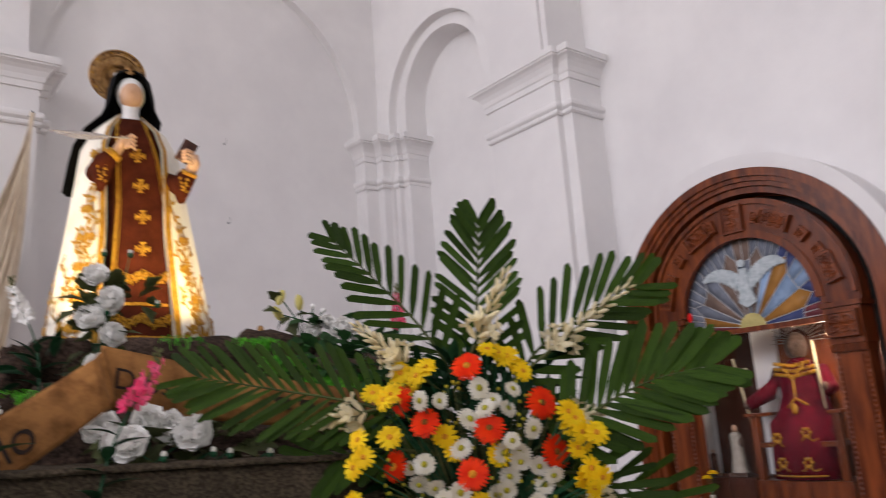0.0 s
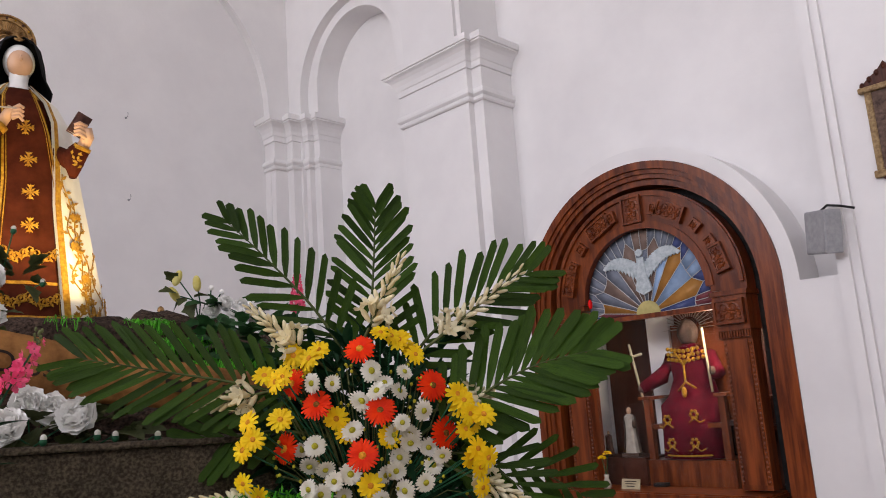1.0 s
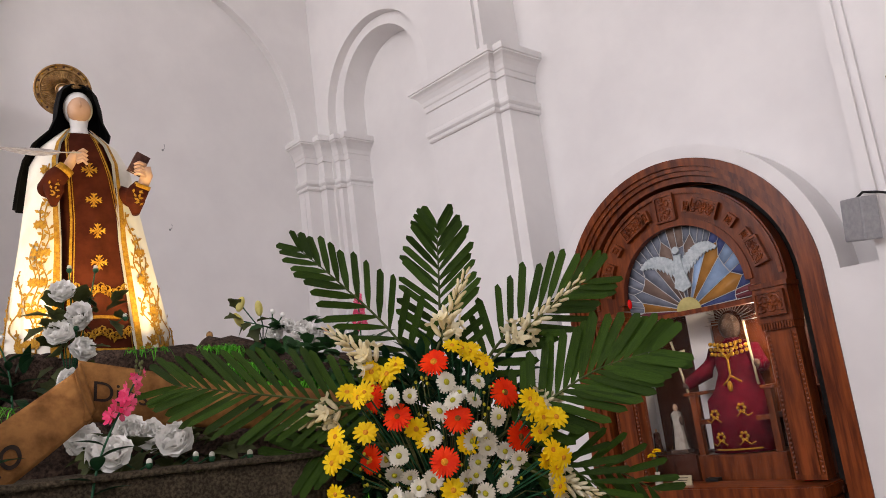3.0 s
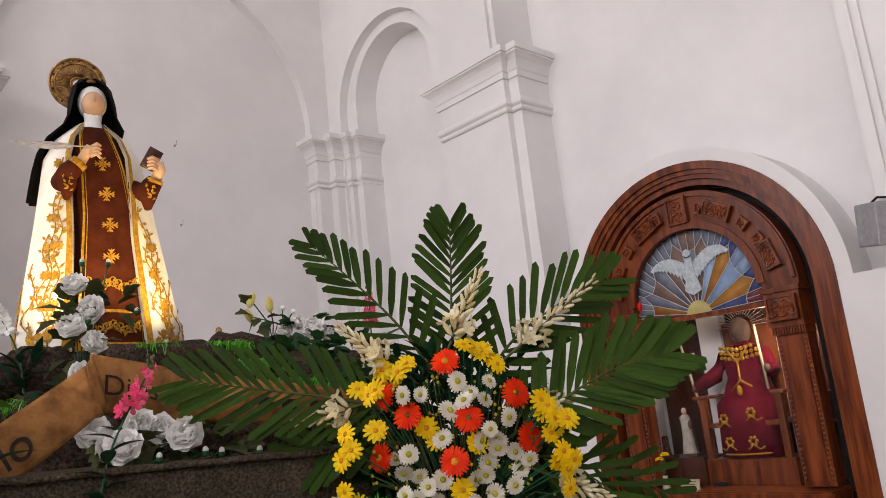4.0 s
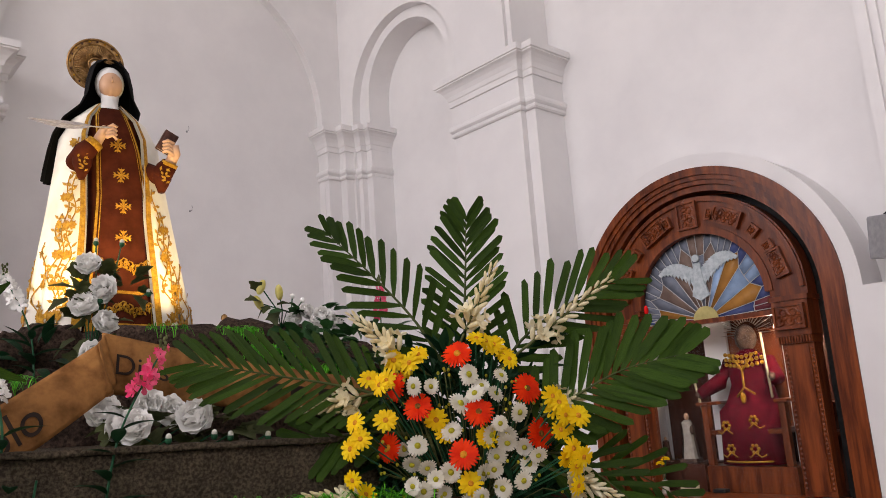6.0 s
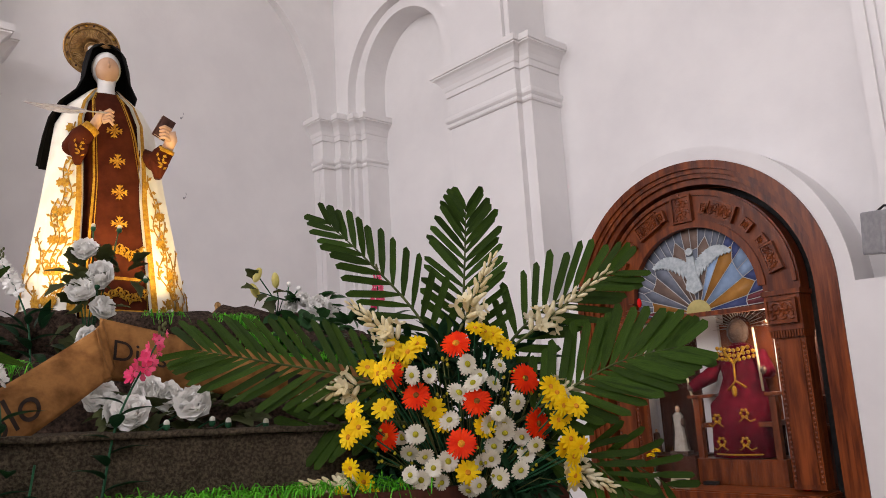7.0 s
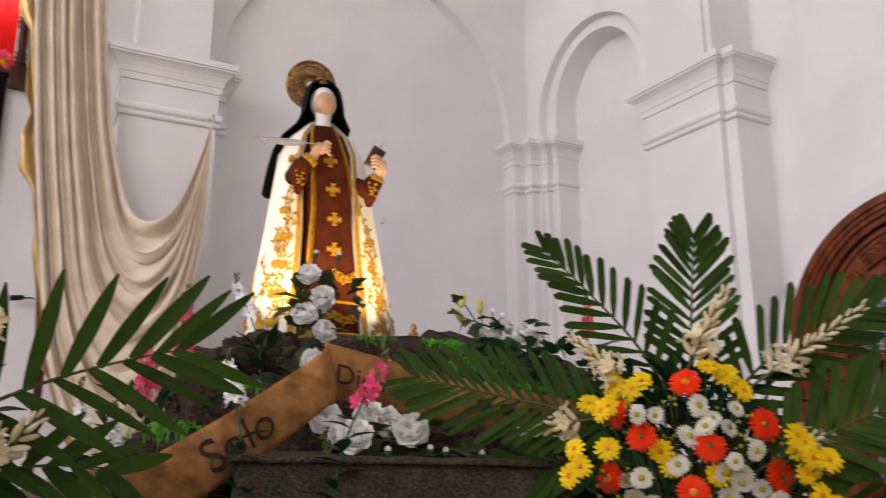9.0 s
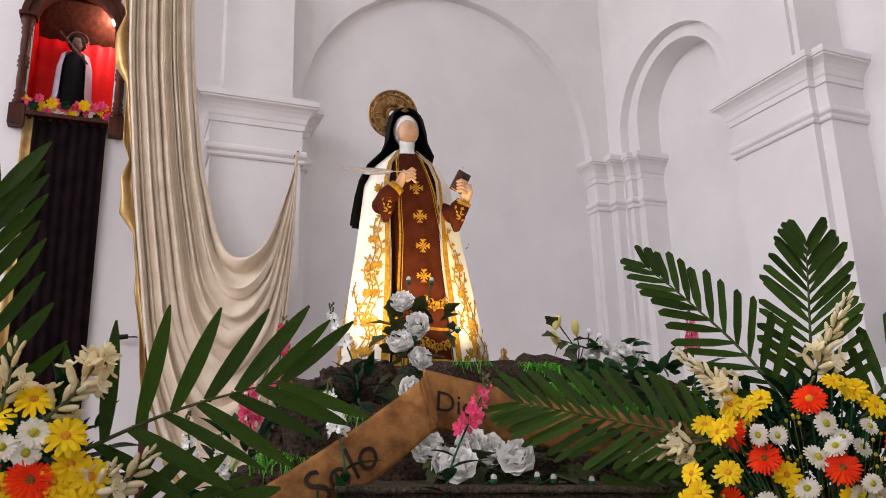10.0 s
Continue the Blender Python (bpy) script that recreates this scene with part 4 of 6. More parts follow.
bmesh.ops.subdivide_edges(bm, edges=[e for e in bm.edges if abs(e.verts[0].co.x - e.verts[1].co.x) > 0.1], cuts=50, use_grid_fill=True)
for v in bm.verts:
    v.co += 0.003 * noise.noise_vector(v.co * 22)
part("top_board", bm, SLAB, slab, "rough lighter edge of the slab", smooth=True)


def boulder(c, r, seed, rough=0.22, sub=4):
    bm = bmesh.new()
    bmesh.ops.create_icosphere(bm, subdivisions=sub, radius=1)
    o = Vector((seed * 7.3, seed * 3.1, seed * 5.7))
    for v in bm.verts:
        d = v.co.normalized()
        k = 1 + rough * noise.noise(d * 1.6 + o) + rough * 0.5 * noise.noise(d * 4 + o) + rough * 0.28 * noise.noise(d * 11 + o) + rough * 0.12 * noise.noise(d * 30 + o)
        e = Vector((math.copysign(abs(d.x) ** 0.7, d.x), math.copysign(abs(d.y) ** 0.7, d.y), math.copysign(abs(d.z) ** 0.7, d.z)))
        v.co = Vector((e.x * r[0], e.y * r[1], e.z * r[2])) * k
    ob = part("rock", bm, ROCK, rockery, smooth=True)
    ob.matrix_local = pose(*c)
    return ob


rockery = thing("rockery", "dark brown artificial rocks heaped round the statue", "rocks", at(0, 0, 0))
for i, (c, r) in enumerate((((0.10, 1.90, 1.50), (0.62, 0.80, 0.335)), ((0.05, 0.95, 1.42), (0.40, 0.38, 0.22)), ((-0.20, 1.06, 1.66), (0.12, 0.12, 0.155)), ((-0.34, 1.02, 1.62), (0.055, 0.06, 0.125)),
                            ((-0.36, 0.80, 1.42), (0.17, 0.15, 0.16)), ((-0.44, 0.62, 1.32), (0.18, 0.16, 0.12)), ((0.22, 1.24, 1.66), (0.36, 0.20, 0.165)), ((0.66, 1.55, 1.72), (0.24, 0.20, 0.17)),
                            ((0.95, 1.40, 1.62), (0.25, 0.26, 0.17)), ((0.55, 0.9, 1.40), (0.34, 0.30, 0.20)), ((-0.05, 0.62, 1.42), (0.20, 0.12, 0.09)), ((0.45, 0.62, 1.40), (0.30, 0.12, 0.08)), ((-0.34, 1.45, 1.55), (0.22, 0.3, 0.22)), ((-0.37, 0.60, 1.47), (0.085, 0.08, 0.13)), ((-0.30, 0.93, 1.68), (0.06, 0.07, 0.085)))):
    boulder(c, r, i + 1)

# green raffia strands: too many to count
bm = bmesh.new()
for cx, cy, cz, sx, sy, n in ((0.20, 1.06, 1.80, 0.07, 0.03, 40), (0.47, 1.16, 1.80, 0.09, 0.05, 260), (0.60, 1.06, 1.72, 0.10, 0.06, 300), (0.72, 0.93, 1.63, 0.12, 0.05, 260), (-0.28, 0.66, 1.585, 0.07, 0.07, 70), (-0.46, 0.50, 1.45, 0.10, 0.08, 90),
                              (0.20, -0.03, 1.235, 0.55, 0.10, 900), (0.75, 0.02, 1.235, 0.35, 0.08, 300), (0.30, 0.72, 1.52, 0.3, 0.05, 60)):
    for _ in range(n):
        p = Vector((cx + rnd.uniform(-sx, sx), cy + rnd.uniform(-sy, sy), cz + rnd.uniform(-0.005, 0.012)))
        d = Vector((rnd.uniform(-1, 1), rnd.uniform(-1, 0.6), rnd.uniform(-0.7, 0.25))).normalized()
        side = d.cross(Vector((0, 0, 1))).normalized() * 0.0016
        L = rnd.uniform(0.025, 0.06)
        prev = None
        for k in range(5):
            q = p + d * L * k / 4 + Vector((0, 0, 0.012 * math.sin(k * 0.9) - 0.010 * (k / 4) ** 2 * 2))
            cur = (bm.verts.new(q - side), bm.verts.new(q + side + Vector((0, 0, 0.001))))
            if prev:
                bm.faces.new((prev[0], prev[1], cur[1], cur[0]))
            prev = cur
ob = part("raffia_grass", bm, GRASS)
ob.matrix_world = at(0, 0, 0)
tagged(ob, "bright green raffia strands strewn over rocks and platform", "raffia", kind="stuff")

# ---- the statue: one mesh ----
bm = bmesh.new()
W_, H_, V_, G_, S_, L_, FE_, B_, BR_ = range(9)
lean = lambda z: -0.055 * z / 1.1
HAB = [(0.0, 0.27, 0.19), (0.2, 0.24, 0.18), (0.5, 0.20, 0.165), (0.8, 0.17, 0.145), (0.95, 0.155, 0.125), (1.03, 0.11, 0.09), (1.08, 0.05, 0.05)]
loft(bm, [ellipse(lean(z), 0, z, a, b, 40, 0.03, 12) for z, a, b in HAB], mi=H_)


def between(tab, z):
    for (z0, *a), (z1, *b) in zip(tab, tab[1:]):
        if z0 <= z <= z1:
            return [x + (y - x) * (z - z0) / (z1 - z0) for x, y in zip(a, b)]
    return list(tab[-1][1:])


MAN = [(0.0, 0.345, 0.27), (0.15, 0.325, 0.255), (0.35, 0.295, 0.235), (0.56, 0.262, 0.21), (0.75, 0.235, 0.19), (0.90, 0.215, 0.17), (1.0, 0.165, 0.125), (1.06, 0.10, 0.085), (1.09, 0.065, 0.06)]


def mantle(phi, z, out=0.0):
    a, b = between(MAN, z)
    k = 1 + (0.035 * math.sin(phi * 0.16 + 0.5) + 0.02 * math.sin(phi * 0.31 + 3 * z)) * max(0, 1 - z / 0.95)
    s, c = math.sin(radians(phi)), math.cos(radians(phi))
    return Vector((lean(z) + (a * k + out) * s, -(b * k + out) * c, z))


FR, FL_ = 31, 337  # where the mantle opens, in degrees round from the front
zs = [0.0, 0.04, 0.09, 0.15, 0.22, 0.29, 0.36, 0.44, 0.52, 0.60, 0.68, 0.76, 0.84, 0.90, 0.95, 1.0, 1.03, 1.06, 1.09]
front = lambda z: (FR + 18 * max(0, z - 0.5), FL_ - 14 * max(0, z - 0.5))
for out in (0.0, -0.012):
    loft(bm, [[mantle(front(z)[0] + (front(z)[1] - front(z)[0]) * k / 90, z, out) for k in range(91)] for z in zs], closed=False, caps=False, mi=W_)
for e in (0, 1):  # gold band down each front edge
    w = 5 if e == 0 else -5
    loft(bm, [[mantle(front(z)[e] + w * q / 3, z, 0.006) for q in range(4)] for z in zs], closed=False, caps=False, mi=G_)
# scapular with gold edges
SCA = [(0.0, -0.115, 0.185), (0.3, -0.10, 0.155), (0.6, -0.092, 0.125), (0.85, -0.105, 0.075), (1.0, -0.115, 0.02), (1.05, -0.10, -0.005)]


def scap(u, z, out=0.0):
    x0, x1 = between(SCA, z)
    a, b = between(HAB, z)
    x = x0 + (x1 - x0) * u
    q = max(0.05, 1 - ((x - lean(z)) / (a + 0.05)) ** 2)
    return Vector((x, -(b + 0.028) * math.sqrt(q) - out - 0.006 * math.sin(u * 16) * (1 - z), z))


zz = [1.05 * k / 24 for k in range(25)]
loft(bm, [[scap(k / 14, z) for k in range(15)] for z in zz], closed=False, caps=False, mi=H_)
for u0, u1 in ((0.0, 0.045), (0.955, 1.0), (0.075, 0.09), (0.91, 0.925)):
    loft(bm, [[scap(u0 + (u1 - u0) * q / 2, z, 0.004) for q in range(3)] for z in zz], closed=False, caps=False, mi=G_)
for z0, z1 in ((0.0, 0.035), (0.165, 0.178)):
    loft(bm, [[scap(k / 14, z, 0.005) for k in range(15)] for z in (z0, z1)], closed=False, caps=False, mi=G_)


def petal_on(p, n, d, L, w, mi):
    """A small raised leaf at p on a surface of normal n, pointing along d."""
    s = n.cross(d).normalized()
    vs = [bm.verts.new(q) for q in (p, p + d * L * 0.5 + s * w, p + d * L, p + d * L * 0.5 - s * w, p + d * L * 0.5 + n * 0.004)]
    for i in range(4):
        bm.faces.new((vs[i], vs[(i + 1) % 4], vs[4])).material_index = mi


for z in (0.85, 0.705, 0.56, 0.415):  # gold crosses
    c = scap(0.5, z, 0.006)
    for k in range(4):
        a = k * math.pi / 2
        d = Vector((math.cos(a), 0, math.sin(a)))
        petal_on(c, Vector((0, -1, 0)), d, 0.036, 0.006, G_)
        for q in (-1.1, 1.1):
            petal_on(c + d * 0.020, Vector((0, -1, 0)), (d + q * Vector((-d.z, 0, d.x))).normalized(), 0.019, 0.0045, G_)
        e = Vector((math.cos(a + 0.785), 0, math.sin(a + 0.785)))
        petal_on(c, Vector((0, -1, 0)), e, 0.026, 0.004, G_)
for z0, amp in ((0.285, 0.03), (0.095, 0.028)):  # scrolled bands
    for k in range(9):
        u = 0.12 + 0.76 * k / 8
        c = scap(u, z0 + 0.012 * math.cos((k - 4) * 1.5), 0.008)
        tube(bm, [c + Vector((0.018 * (1 - j / 12) * math.cos(j * 0.8 * (1 if k % 2 else -1)), -0.001, amp * (1 - j / 12) * math.sin(j * 0.8))) for j in range(9)], 0.0035, 4, mi=G_)
        for q in range(4):
            a = q * 1.57 + k
            petal_on(c, Vector((0, -1, 0)), Vector((math.cos(a), 0, math.sin(a))), 0.026, 0.006, G_)


def vine(phi, z0, z1, sway, seed):
    """A gold embroidered vine climbing the mantle."""
    r = random.Random(seed)
    pts = []
    n = max(5, int((z1 - z0) / 0.026))
    for k in range(n + 1):
        z = z0 + (z1 - z0) * k / n
        ph = phi + sway * math.sin(k * 0.8 + seed) * (1 - 0.4 * k / n)
        pts.append((ph, z))
    tube(bm, [mantle(p, z, 0.005) for p, z in pts], 0.0028, 4, mi=G_)
    for k, (p, z) in enumerate(pts[:-1]):
        c = mantle(p, z, 0.006)
        nrm = Vector((math.sin(radians(p)), -math.cos(radians(p)), 0.15)).normalized()
        tan = Vector((math.cos(radians(p)), math.sin(radians(p)), 0))
        s = 1 if k % 2 else -1
        petal_on(c, nrm, (tan * s * r.uniform(0.6, 1) + Vector((0, 0, r.uniform(0.1, 0.9)))).normalized(), r.uniform(0.030, 0.044), r.uniform(0.0065, 0.0095), G_)
        if k % 4 == 0:
            petal_on(c, nrm, (tan * -s + Vector((0, 0, r.uniform(-0.4, 0.5)))).normalized(), 0.024, 0.006, G_)
        if k % 5 == 2:
            q = c + tan * s * 0.02
            for j in range(7):
                a = j * 0.9
                petal_on(q, nrm, tan * math.cos(a) + Vector((0, 0, math.sin(a))), 0.024, 0.009, G_)


for phi, z1, sway in ((43, 0.66, 5), (57, 0.46, 7), (74, 0.34, 7), (94, 0.24, 7), (114, 0.18, 6), (325, 0.88, 4), (312, 0.52, 7), (296, 0.40, 7), (278, 0.34, 7), (260, 0.26, 6), (50, 0.56, 4), (318.5, 0.70, 4)):
    vine(phi, 0.015, z1, sway, phi)
for k in range(10):
    p = 40 + k * 11 if k < 5 else 325 - (k - 5) * 14
    vine(p, 0.01, 0.07 + 0.07 * (k % 3), 3, k + 200)
before = set(bm.verts)
# arms, hands, book and quill
for pts, rad in (([(-0.16, -0.10, 0.84), (-0.175, -0.165, 0.80), (-0.145, -0.205, 0.835), (-0.105, -0.228, 0.875)], [0.035, 0.042, 0.046, 0.036]), ([(0.11, -0.10, 0.82), (0.165, -0.15, 0.775), (0.195, -0.19, 0.79), (0.215, -0.21, 0.82)], [0.035, 0.042, 0.046, 0.036])):
    tube(bm, pts, rad, 14, mi=H_)
loft(bm, [[(-0.15 + r * math.cos(a), -0.20 + 0.03 * math.sin(a), z) for a in [k * 0.524 for k in range(12)]] for r, z in ((0.045, 0.84), (0.040, 0.78), (0.014, 0.715))], mi=H_)
loft(bm, [[(0.185 + r * math.cos(a), -0.18 + 0.03 * math.sin(a), z) for a in [k * 0.524 for k in range(12)]] for r, z in ((0.045, 0.80), (0.042, 0.75), (0.016, 0.69))], mi=H_)
tube(bm, [(-0.118, -0.226, 0.858), (-0.100, -0.228, 0.880)], [0.0385, 0.037], 14, mi=G_)
tube(bm, [(0.209, -0.205, 0.808), (0.215, -0.211, 0.824)], [0.0385, 0.037], 14, mi=G_)
for k in range(12):
    petal_on(Vector((0.175 + 0.02 * (k % 3), -0.235, 0.73 + 0.022 * (k // 3))), Vector((0, -1, 0)), Vector((math.cos(k * 1.9), 0, math.sin(k * 1.9))), 0.022, 0.006, G_)
    petal_on(Vector((-0.165 + 0.02 * (k % 3), -0.24, 0.75 + 0.022 * (k // 3))), Vector((0, -1, 0)), Vector((math.cos(k * 1.9), 0, math.sin(k * 1.9))), 0.020, 0.005, G_)
tube(bm, [(-0.10, -0.228, 0.875), (-0.075, -0.235, 0.925), (-0.062, -0.25, 0.945)], [0.023, 0.022, 0.018], 10, mi=S_)
for k in range(4):
    tube(bm, [(-0.060, -0.25, 0.940 - 0.013 * k), (-0.035, -0.265, 0.955 - 0.016 * k), (-0.018, -0.262, 0.945 - 0.019 * k)], [0.010, 0.008, 0.006], 6, mi=S_)
tube(bm, [(0.215, -0.21, 0.82), (0.232, -0.225, 0.865), (0.225, -0.235, 0.90)], [0.025, 0.027, 0.022], 10, mi=S_)
for k in range(4):
    tube(bm, [(0.225, -0.240, 0.905 - 0.017 * k), (0.195, -0.258, 0.912 - 0.016 * k), (0.175, -0.250, 0.905 - 0.016 * k)], [0.010, 0.009, 0.006], 6, mi=S_)
bk = pose(0.198, -0.222, 0.915, 8, 24, 10)
for dims, mi in (((-0.030, 0.030, -0.016, -0.010, -0.048, 0.048), B_), ((-0.030, 0.030, 0.010, 0.016, -0.048, 0.048), B_), ((-0.027, 0.027, -0.010, 0.010, -0.044, 0.044), L_), ((-0.034, -0.028, -0.016, 0.016, -0.048, 0.048), B_)):
    for v in box(bm, *dims, mi):
        v.co = bk @ v.co
for s in (-1, 1):
    q0 = [bm.verts.new((-0.05 - 0.315 * t, -0.262, 0.945 - 0.012 * math.sin(t * 3) + 0.0 * t)) for t in [k / 12 for k in range(13)]]
    q1 = [bm.verts.new((-0.05 - 0.315 * t - 0.01, -0.262 + 0.003 * s, 0.945 - 0.012 * math.sin(t * 3) + s * 0.019 * math.sin(min(1, max(0, (t - 0.18) / 0.82)) ** 0.7 * 3.0))) for t in [k / 12 for k in range(13)]]
    for a, b, c, d in zip(q0, q0[1:], q1[1:], q1):
        bm.faces.new((a, b, c, d)).material_index = FE_
tube(bm, [(-0.03, -0.265, 0.94), (-0.2, -0.262, 0.935), (-0.365, -0.262, 0.945)], [0.003, 0.0025, 0.001], 5, mi=FE_)
for v in bm.verts:
    if v not in before:  # the forearms sit a little lower
        v.co.z -= 0.045
        v.co.x -= 0.008
# collar cape, head, wimple, veil
loft(bm, [[Vector((lean(z) + r * math.sin(radians(a)), -r * 0.78 * math.cos(radians(a)), z - 0.02 * math.cos(radians(a)))) for a in range(-40, 41, 8)] for r, z in ((0.130, 1.03), (0.105, 1.06), (0.065, 1.085))], closed=False, caps=False, mi=G_)
HX = -0.058
loft(bm, [ellipse(HX + 0.004, -0.030 - y, z, r, r * 1.05, 20, 0.03, 9) for z, r, y in ((1.045, 0.056, 0.0), (1.070, 0.043, 0.004), (1.10, 0.037, 0.008), (1.14, 0.042, 0.012))], mi=L_)
blob(bm, (HX, -0.020, 1.202), (0.065, 0.068, 0.083), L_, u=20, v=14)
blob(bm, (HX + 0.004, -0.058, 1.180), (0.052, 0.054, 0.066), S_, pose(0, 0, 0, -8, 0, 6), u=20, v=14)
tube(bm, [(HX + 0.006, -0.104, 1.205), (HX + 0.008, -0.114, 1.180), (HX + 0.008, -0.106, 1.174)], [0.004, 0.007, 0.004], 8, mi=S_)
VE = [(1.315, 0.02, 0.02), (1.305, 0.055, 0.06), (1.27, 0.082, 0.09), (1.20, 0.098, 0.10), (1.13, 0.106, 0.112), (1.07, 0.132, 0.130), (1.0, 0.200, 0.165), (0.92, 0.235, 0.185), (0.84, 0.250, 0.20), (0.76, 0.262, 0.21), (0.70, 0.268, 0.215)]
rows = []
for z, a, b in VE:
    open_ = 42 + (1.31 - z) * 95 if z < 1.27 else 38 * (1.315 - z) / 0.045 + 8
    right = min(62 + 900 * (1.09 - z), 165) if z < 1.09 else min(open_, 62)
    left_ = min(open_, 62 + 200 * max(0, 1.09 - z), 92)
    rows.append([(HX + (lean(z) + 0.06) + (a + 0.006 * math.sin(k * 1.1) + (0.028 if 40 < k else 0) * max(0, 1.0 - z) * 2) * math.sin(radians(right + (360 - left_ - right) * k / 48)), -0.02 - b * math.cos(radians(right + (360 - left_ - right) * k / 48)), z) for k in range(49)])
loft(bm, rows, closed=False, caps=False, mi=V_)
# halo
hc = Vector((HX - 0.062, 0.075, 1.335))
hm = Matrix.Translation(hc) @ pose(0, 0, 0, 10, 0, 4)
for k in range(60):
    a = 2 * math.pi * k / 60
    tube(bm, [hm @ Vector((0.03 * math.cos(a), 0, 0.03 * math.sin(a))), hm @ Vector(((0.096 if k % 2 else 0.088) * math.cos(a), -0.003, (0.096 if k % 2 else 0.088) * math.sin(a)))], [0.0022, 0.0040], 4, mi=BR_)
for R, w in ((0.102, 0.005), (0.124, 0.006), (0.032, 0.005)):
    tube(bm, [hm @ Vector((R * math.cos(k * math.pi / 24), 0, R * math.sin(k * math.pi / 24))) for k in range(49)], w, 6, mi=BR_)
loft(bm, [[hm @ Vector((R * math.cos(k * math.pi / 24), 0.004, R * math.sin(k * math.pi / 24))) for k in range(49)] for R in (0.02, 0.06, 0.10, 0.124)], closed=False, caps=False, mi=BR_)
for k in range(20):
    a = 2 * math.pi * k / 20
    blob(bm, hm @ Vector((0.113 * math.cos(a), -0.004, 0.113 * math.sin(a))), (0.006, 0.005, 0.006), B_ if k % 2 else G_, u=6, v=4)
saint = part("robed_statue", bm, [NUN_WHITE, HABIT, VEIL, GOLD, SKIN, LINEN, FEATHER, LEATHER, BRASS], smooth=True)
saint.matrix_world = at(0.045, 1.80, 1.845)
tagged(saint, "statue in brown habit, black veil and gold-embroidered cream mantle", "statue")
saint_base = tagged(boxed("statue_base", (-0.30, 0.30, -0.2, 0.25, 0.0, 0.05), WOOD_DARK), "low dark board under the statue", "base")
saint_base.matrix_world = at(0.045, 1.80, 1.795)
# warm lamps among the rocks at its feet
bulb_light("foot_lamp", F @ Vector((-0.28, 1.24, 1.87)), 31, (1.0, 0.74, 0.34), 0.03, F @ Vector((-0.12, 1.7, 2.42)), 84)
bulb_light("foot_lamp", F @ Vector((0.38, 1.24, 1.89)), 31, (1.0, 0.74, 0.34), 0.03, F @ Vector((0.20, 1.7, 2.42)), 84)


# ---- flowers: one mesh a kind, shared by all its copies ----


def petals_mesh(name, rings, mat, seg=4):
    """Rings of (count, length, width, lift, droop, start): strap petals round +z."""
    r = random.Random(len(name))
    bm = bmesh.new()
    for n, L, w, lift, droop, r0 in rings:
        for k in range(n):
            a = 2 * math.pi * (k + r.uniform(-0.2, 0.2)) / n
            l = L * r.uniform(0.9, 1.06)
            li = lift + r.uniform(-0.06, 0.06)
            prev = None
            for j in range(seg + 1):
                t = j / seg
                x = r0 + (l - r0) * t
                hw = w * (0.45 + 0.75 * t - 0.2 * t * t) * (1.0 if t < 0.9 else 0.5)
                z = li * x - droop * x * x / L + 0.0 * t
                cur = [bm.verts.new((x * math.cos(a) - y * math.sin(a), x * math.sin(a) + y * math.cos(a), z + (0.12 * w if y else 0.0))) for y in (-hw, 0, hw)]
                if prev:
                    bm.faces.new((prev[0], prev[1], cur[1], cur[0]))
                    bm.faces.new((prev[1], prev[2], cur[2], cur[1]))
                prev = cur
    return mesh_of(name, bm, mat)


def eye_mesh(name, r, h, mat):
    bm = bmesh.new()
    loft(bm, [ellipse(0, 0, z, q, q, 12) for z, q in ((0, r), (h * 0.5, r * 0.92), (h * 0.85, r * 0.6), (h, r * 0.2))])
    return mesh_of(name, bm, mat)


GERBERA = petals_mesh("gerbera", [(26, 0.043, 0.0040, 0.10, 0.18, 0.008), (22, 0.038, 0.0038, 0.26, 0.15, 0.008), (16, 0.022, 0.0022, 0.55, 0.2, 0.006)], ORANGE)
GERBERA_EYE = [eye_mesh("disc", 0.0095, 0.007, DARK_EYE), eye_mesh("disc", 0.011, 0.008, ORANGE_EYE)]
DAISY = petals_mesh("yellow_daisy", [(13, 0.031, 0.0052, 0.20, 0.25, 0.005), (10, 0.026, 0.0048, 0.45, 0.25, 0.005)], YELLOW)
DAISY_EYE = eye_mesh("disc", 0.0075, 0.006, ORANGE_EYE)
MUM = petals_mesh("white_mum", [(20, 0.027, 0.0036, 0.15, 0.2, 0.004), (18, 0.024, 0.0034, 0.45, 0.2, 0.004), (14, 0.014, 0.003, 0.6, 0.2, 0.006)], WHITE_P)
MUM_EYE = eye_mesh("disc", 0.0080, 0.010, GREEN_EYE)


